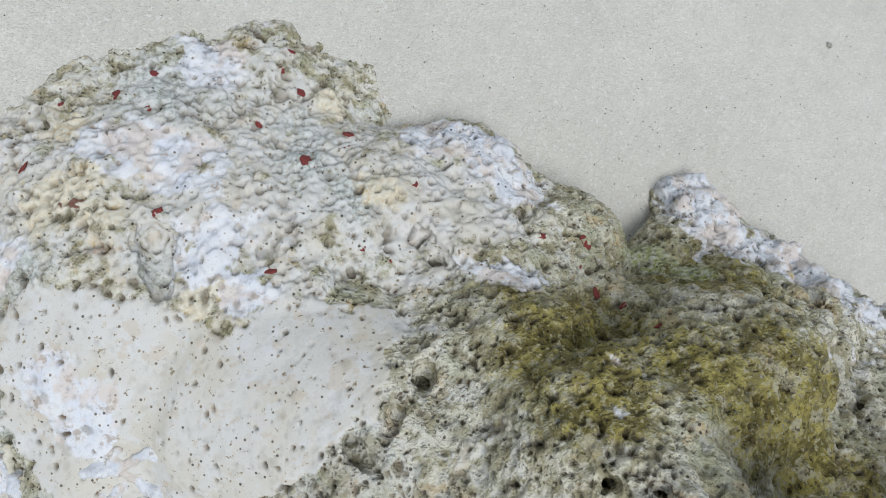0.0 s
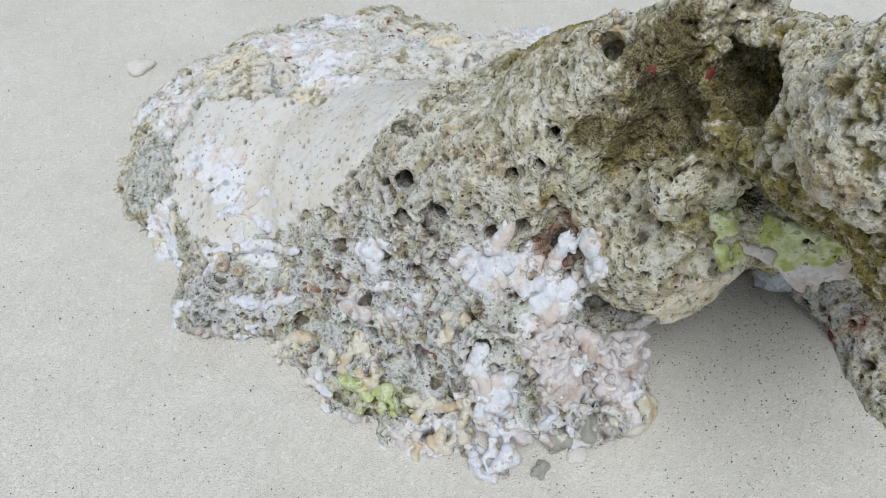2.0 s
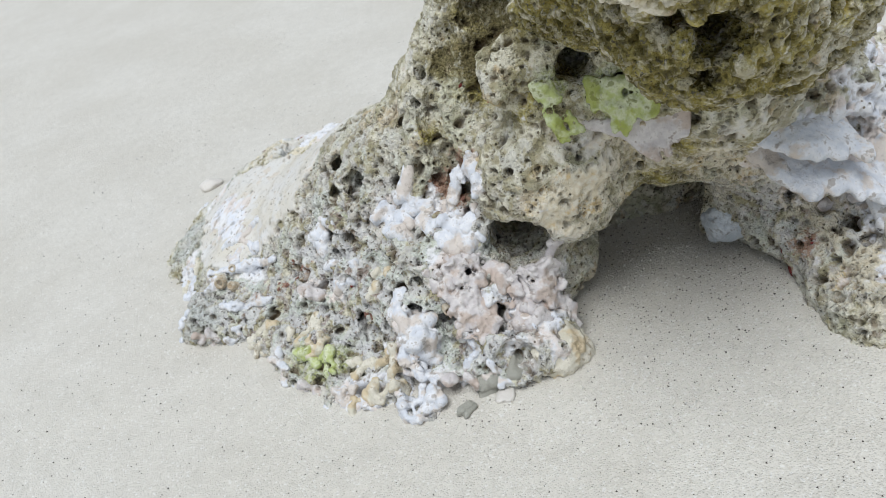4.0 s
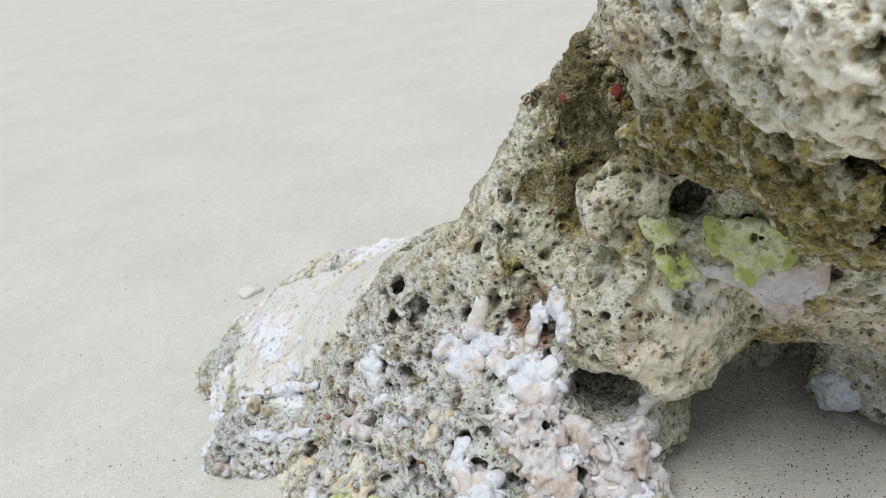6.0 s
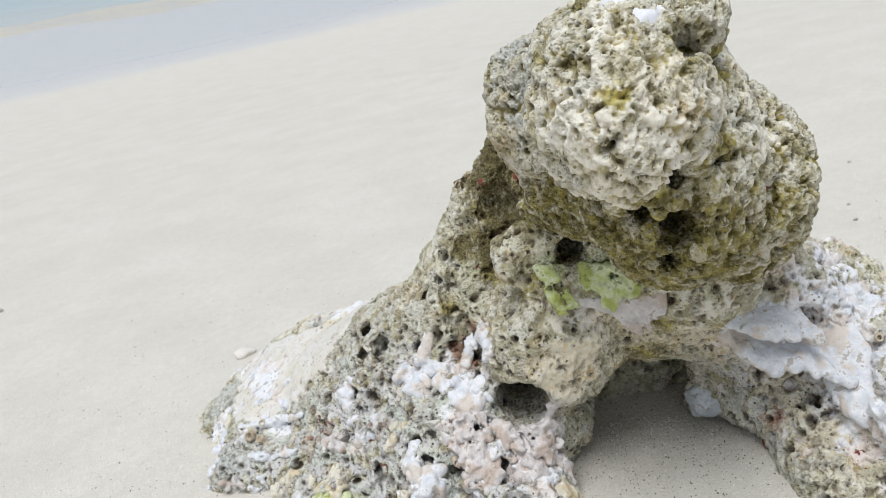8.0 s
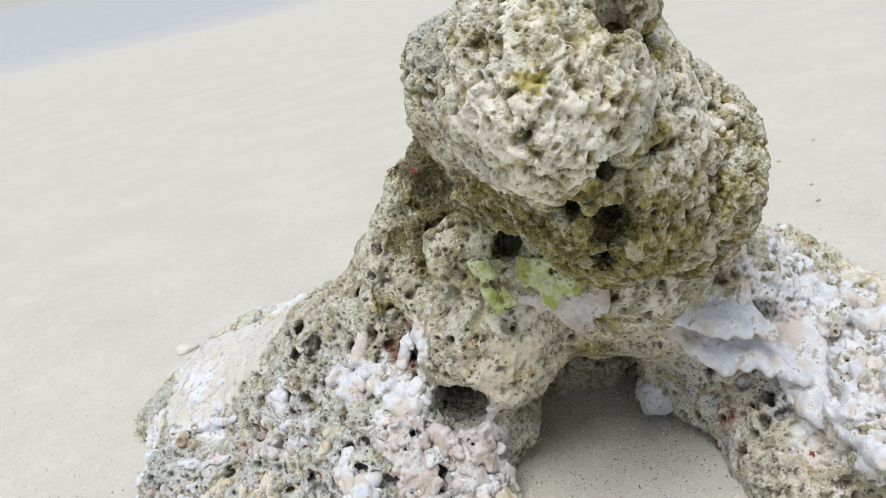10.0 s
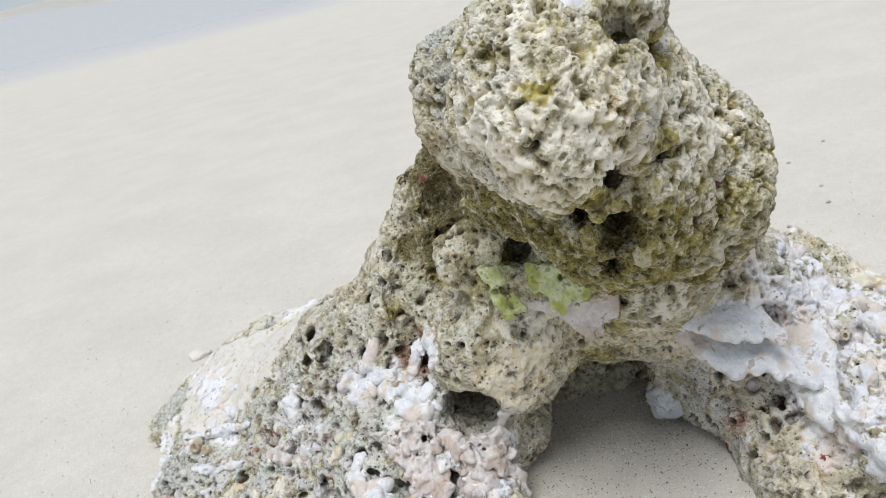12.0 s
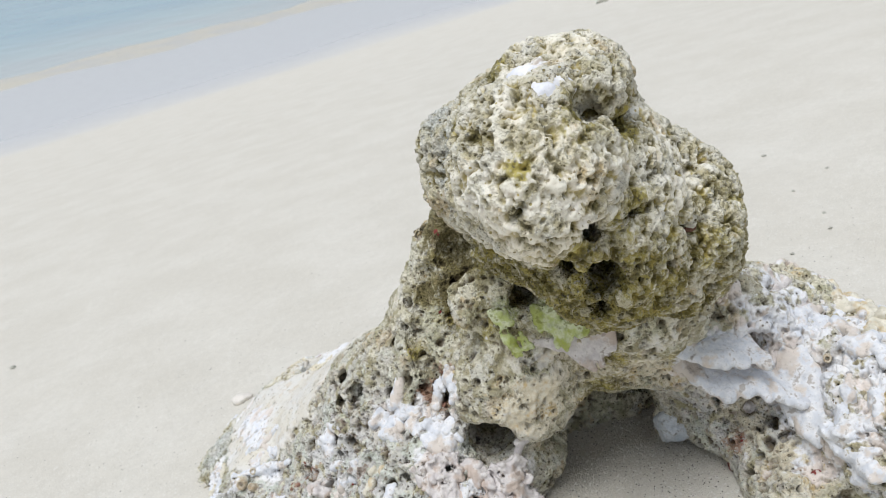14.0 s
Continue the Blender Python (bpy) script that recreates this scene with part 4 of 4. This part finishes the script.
sheet("green_frill", [(-.010, .003, .102), (-.008, .003, .102), (-.006, .003, .101)], [(-.006, -.003, .086), (-.003, -.004, .083), (.002, -.004, .084)], .0011, FRILL, "lime green algae frill", .0014, 5, .0036)
sheet("green_frill", [(.006, .000, .100), (.016, -.008, .099), (.026, -.013, .098)], [(.005, -.001, .092), (.013, -.008, .083), (.026, -.015, .092)], .0010, FRILL, "lime green algae frill", .0012, 14, .004)
for at, mat, label in (((-.120, .024, .010), FRILL, "pale green algae frill"), ((-.108, .016, .010), FRILL, "pale green algae frill"), ((-.114, .022, .014), CREAMY, "cream crust"), ((-.098, .010, .010), CREAMY, "cream crust")):
    drift("green_frill" if mat == FRILL else "crust_patch", at, .006, 8, .0009, .0020, mat, label, .4, .0012)
snow = [seat(q, KNOB_V, KNOB_N) for q in ((.014, -.058, .199), (.018, -.064, .195), (.021, -.070, .191), (.017, -.075, .188), (.024, -.064, .193))]
snow = [q - out * .0030 for q, out in snow]
crust("snow_patch", [(tuple(a), tuple(b), .0042, .0038) for a, b in zip(snow, snow[1:])], WHITE, "smooth white crust", .0012, .005)
crust("grey_stone", [((.056, .026, .012), (.062, .024, .012), .0085, .0075)], crust_material("blue_grey_crust", (.62, .65, .68), (.50, .54, .58), (.60, .60, .58)), "blue grey lump under the arch", .0012)


def worm_tube(at, r, length, verts, norms):
    """A short open tube standing out of the rock."""
    place, out = seat(at, verts, norms)
    side = out.orthogonal().normalized()
    up = out.cross(side)
    bm = bmesh.new()
    rings = []
    for rr, h in ((r * 1.3, -.001), (r * 1.1, length * .6), (r, length), (r * .62, length), (r * .55, -.0005)):
        rings.append([bm.verts.new(place + out * h + (side * math.cos(a) + up * math.sin(a)) * rr * (1 + .08 * math.sin(2 * a))) for a in [6.2832 * j / 12 for j in range(12)]])
    for a, b in zip(rings, rings[1:]):
        for j in range(12):
            bm.faces.new((a[j], a[(j + 1) % 12], b[(j + 1) % 12], b[j]))
    bm.faces.new(rings[-1])
    bmesh.ops.recalc_face_normals(bm, faces=bm.faces)
    return part("worm_tube", bm, TAN, rock)


for at, r, h in [((-.161, .086, .017), .0026, .003), ((-.157, .083, .016), .0020, .003), ((-.155, .090, .022), .0017, .002), ((.014, -.006, .086), .0013, .0012), ((.019, -.009, .084), .0010, .001), ((.011, -.003, .083), .0010, .001), ((-.058, .000, .028), .0020, .0025), ((.110, -.02, .05), .0015, .002), ((-.046, .003, .026), .0018, .002)]:
    worm_tube(at, r, h, BASE_V, BASE_N)

# ---- loose things on the sand ----
def on_sand(x, y, h=0.0):
    return LIE @ Vector((x, y, h))


def loose(name, me, x, y, h, size, turn, label, category):
    ob = new(name, me)
    ob.matrix_basis = Matrix.Translation(on_sand(x, y, h)) @ LIE.to_3x3().to_4x4() @ Matrix.Rotation(turn, 4, "Z") @ Matrix.Diagonal((*size, 1))
    return tagged(ob, label, category)


loose("coral_pebble", lump_mesh("coral_pebble", STONE, 200, .4, 4), -.051, -.014, .002, (.008, .0055, .005), .3, "small grey green coral pebble beside the rock", "pebble")
loose("coral_pebble", lump_mesh("coral_pebble", STONE, 203, .45, 4), -.041, -.012, .004, (.0065, .005, .006), 1.3, "small grey coral pebble against the rock", "pebble")
loose("coral_pebble", lump_mesh("coral_pebble", STONE, 206, .45, 4), -.062, -.023, .0012, (.0036, .0028, .0028), .8, "tiny dark coral bit on the sand", "pebble")
loose("shell_chip", lump_mesh("shell_chip", SHELL, 209, .3, 3, .35), -.047, -.021, .0006, (.0042, .0034, .004), .5, "small white shell chip on the sand", "shell")
loose("shell", lump_mesh("shell", SHELL, 212, .25, 3, .6), -.190, .231, .002, (.0075, .005, .005), .2, "white shell piece on the sand", "shell")


for k, (x, y, size) in enumerate([(.284, .399, .0018), (.297, .317, .0020), (.254, .291, .0017), (.245, .232, .0018), (-.475, .490, .0040), (1.088, 3.654, .022), (.196, .184, .0016), (.234, .204, .0014)]):
    bit = loose("coral_bit", lump_mesh("coral_bit", STONE, 220 + 3 * k, .5, 2), x, y, 0, (size, size * .7, size * .5), k * 1.3, "tiny dark coral bit on the sand", "pebble")
    at = bit.matrix_basis.translation
    at.z = float(ground_height(np.array([at.x]), np.array([at.y]))[0][0]) + size * .2
    bit.matrix_basis.translation = at
    tagged(bit, "tiny dark coral bit on the sand", "pebble", "coral bits on the sand")


def grains(name, count, reach, lo, hi, mat, label, seed, middle=(0.0, 0.0)):
    """Many single grains strewn on the sand, as one mesh."""
    g = np.random.default_rng(seed)
    xy = g.normal(0, 1, (count, 2)) * reach + middle
    size = g.uniform(lo, hi, count) ** 1.0
    shape = np.array([(1, 0, -.5), (-.5, .87, -.5), (-.5, -.87, -.5), (.2, .1, .8), (-.3, .4, .5)])
    tris = np.array([(0, 1, 3), (1, 4, 3), (1, 2, 4), (2, 0, 3), (2, 3, 4), (0, 2, 1)])
    z = ground_height(xy[:, 0], xy[:, 1])[0]
    z = z + .0010 * rough(np.c_[xy, np.zeros(count)], .045, 3) + .0006 * rough(np.c_[xy, np.zeros(count)], .012, 4)
    turn = g.uniform(0, 6.28, count)
    squash = g.uniform(.5, 1, (count, 3))
    v = shape[None] * squash[:, None] * size[:, None, None]
    c, s = np.cos(turn)[:, None], np.sin(turn)[:, None]
    v = np.stack([v[..., 0] * c - v[..., 1] * s, v[..., 0] * s + v[..., 1] * c, v[..., 2]], -1)
    v += np.c_[xy, z + size * .15][:, None]
    f = (tris[None] + 5 * np.arange(count)[:, None, None]).reshape(-1, 3)
    me = bpy.data.meshes.new(name)
    me.from_pydata(v.reshape(-1, 3).tolist(), [], f.tolist())
    me.materials.append(mat)
    return tagged(new(name, me), label, "sand grains", kind="stuff")


grains("dark_grains", 5200, (.20, .20), .0002, .00066, DARK, "dark single grains strewn on pale sand", 1, (-.05, -.02))
GRAIN = plain_material("shell_grain", (.74, .72, .67), (.60, .57, .50), .004, .7)
grains("pale_grains", 9000, (.17, .17), .00025, .0007, GRAIN, "white shell grains strewn on pale sand", 2, (-.06, -.04))
grains("dark_grains", 1900, (.045, .045), .00025, .0007, DARK, "dark grains on the sand under the arch", 3, (.03, .03))
grains("pale_grains", 4200, (.05, .05), .0003, .0009, GRAIN, "white shell grains on the sand under the arch", 4, (.03, .02))
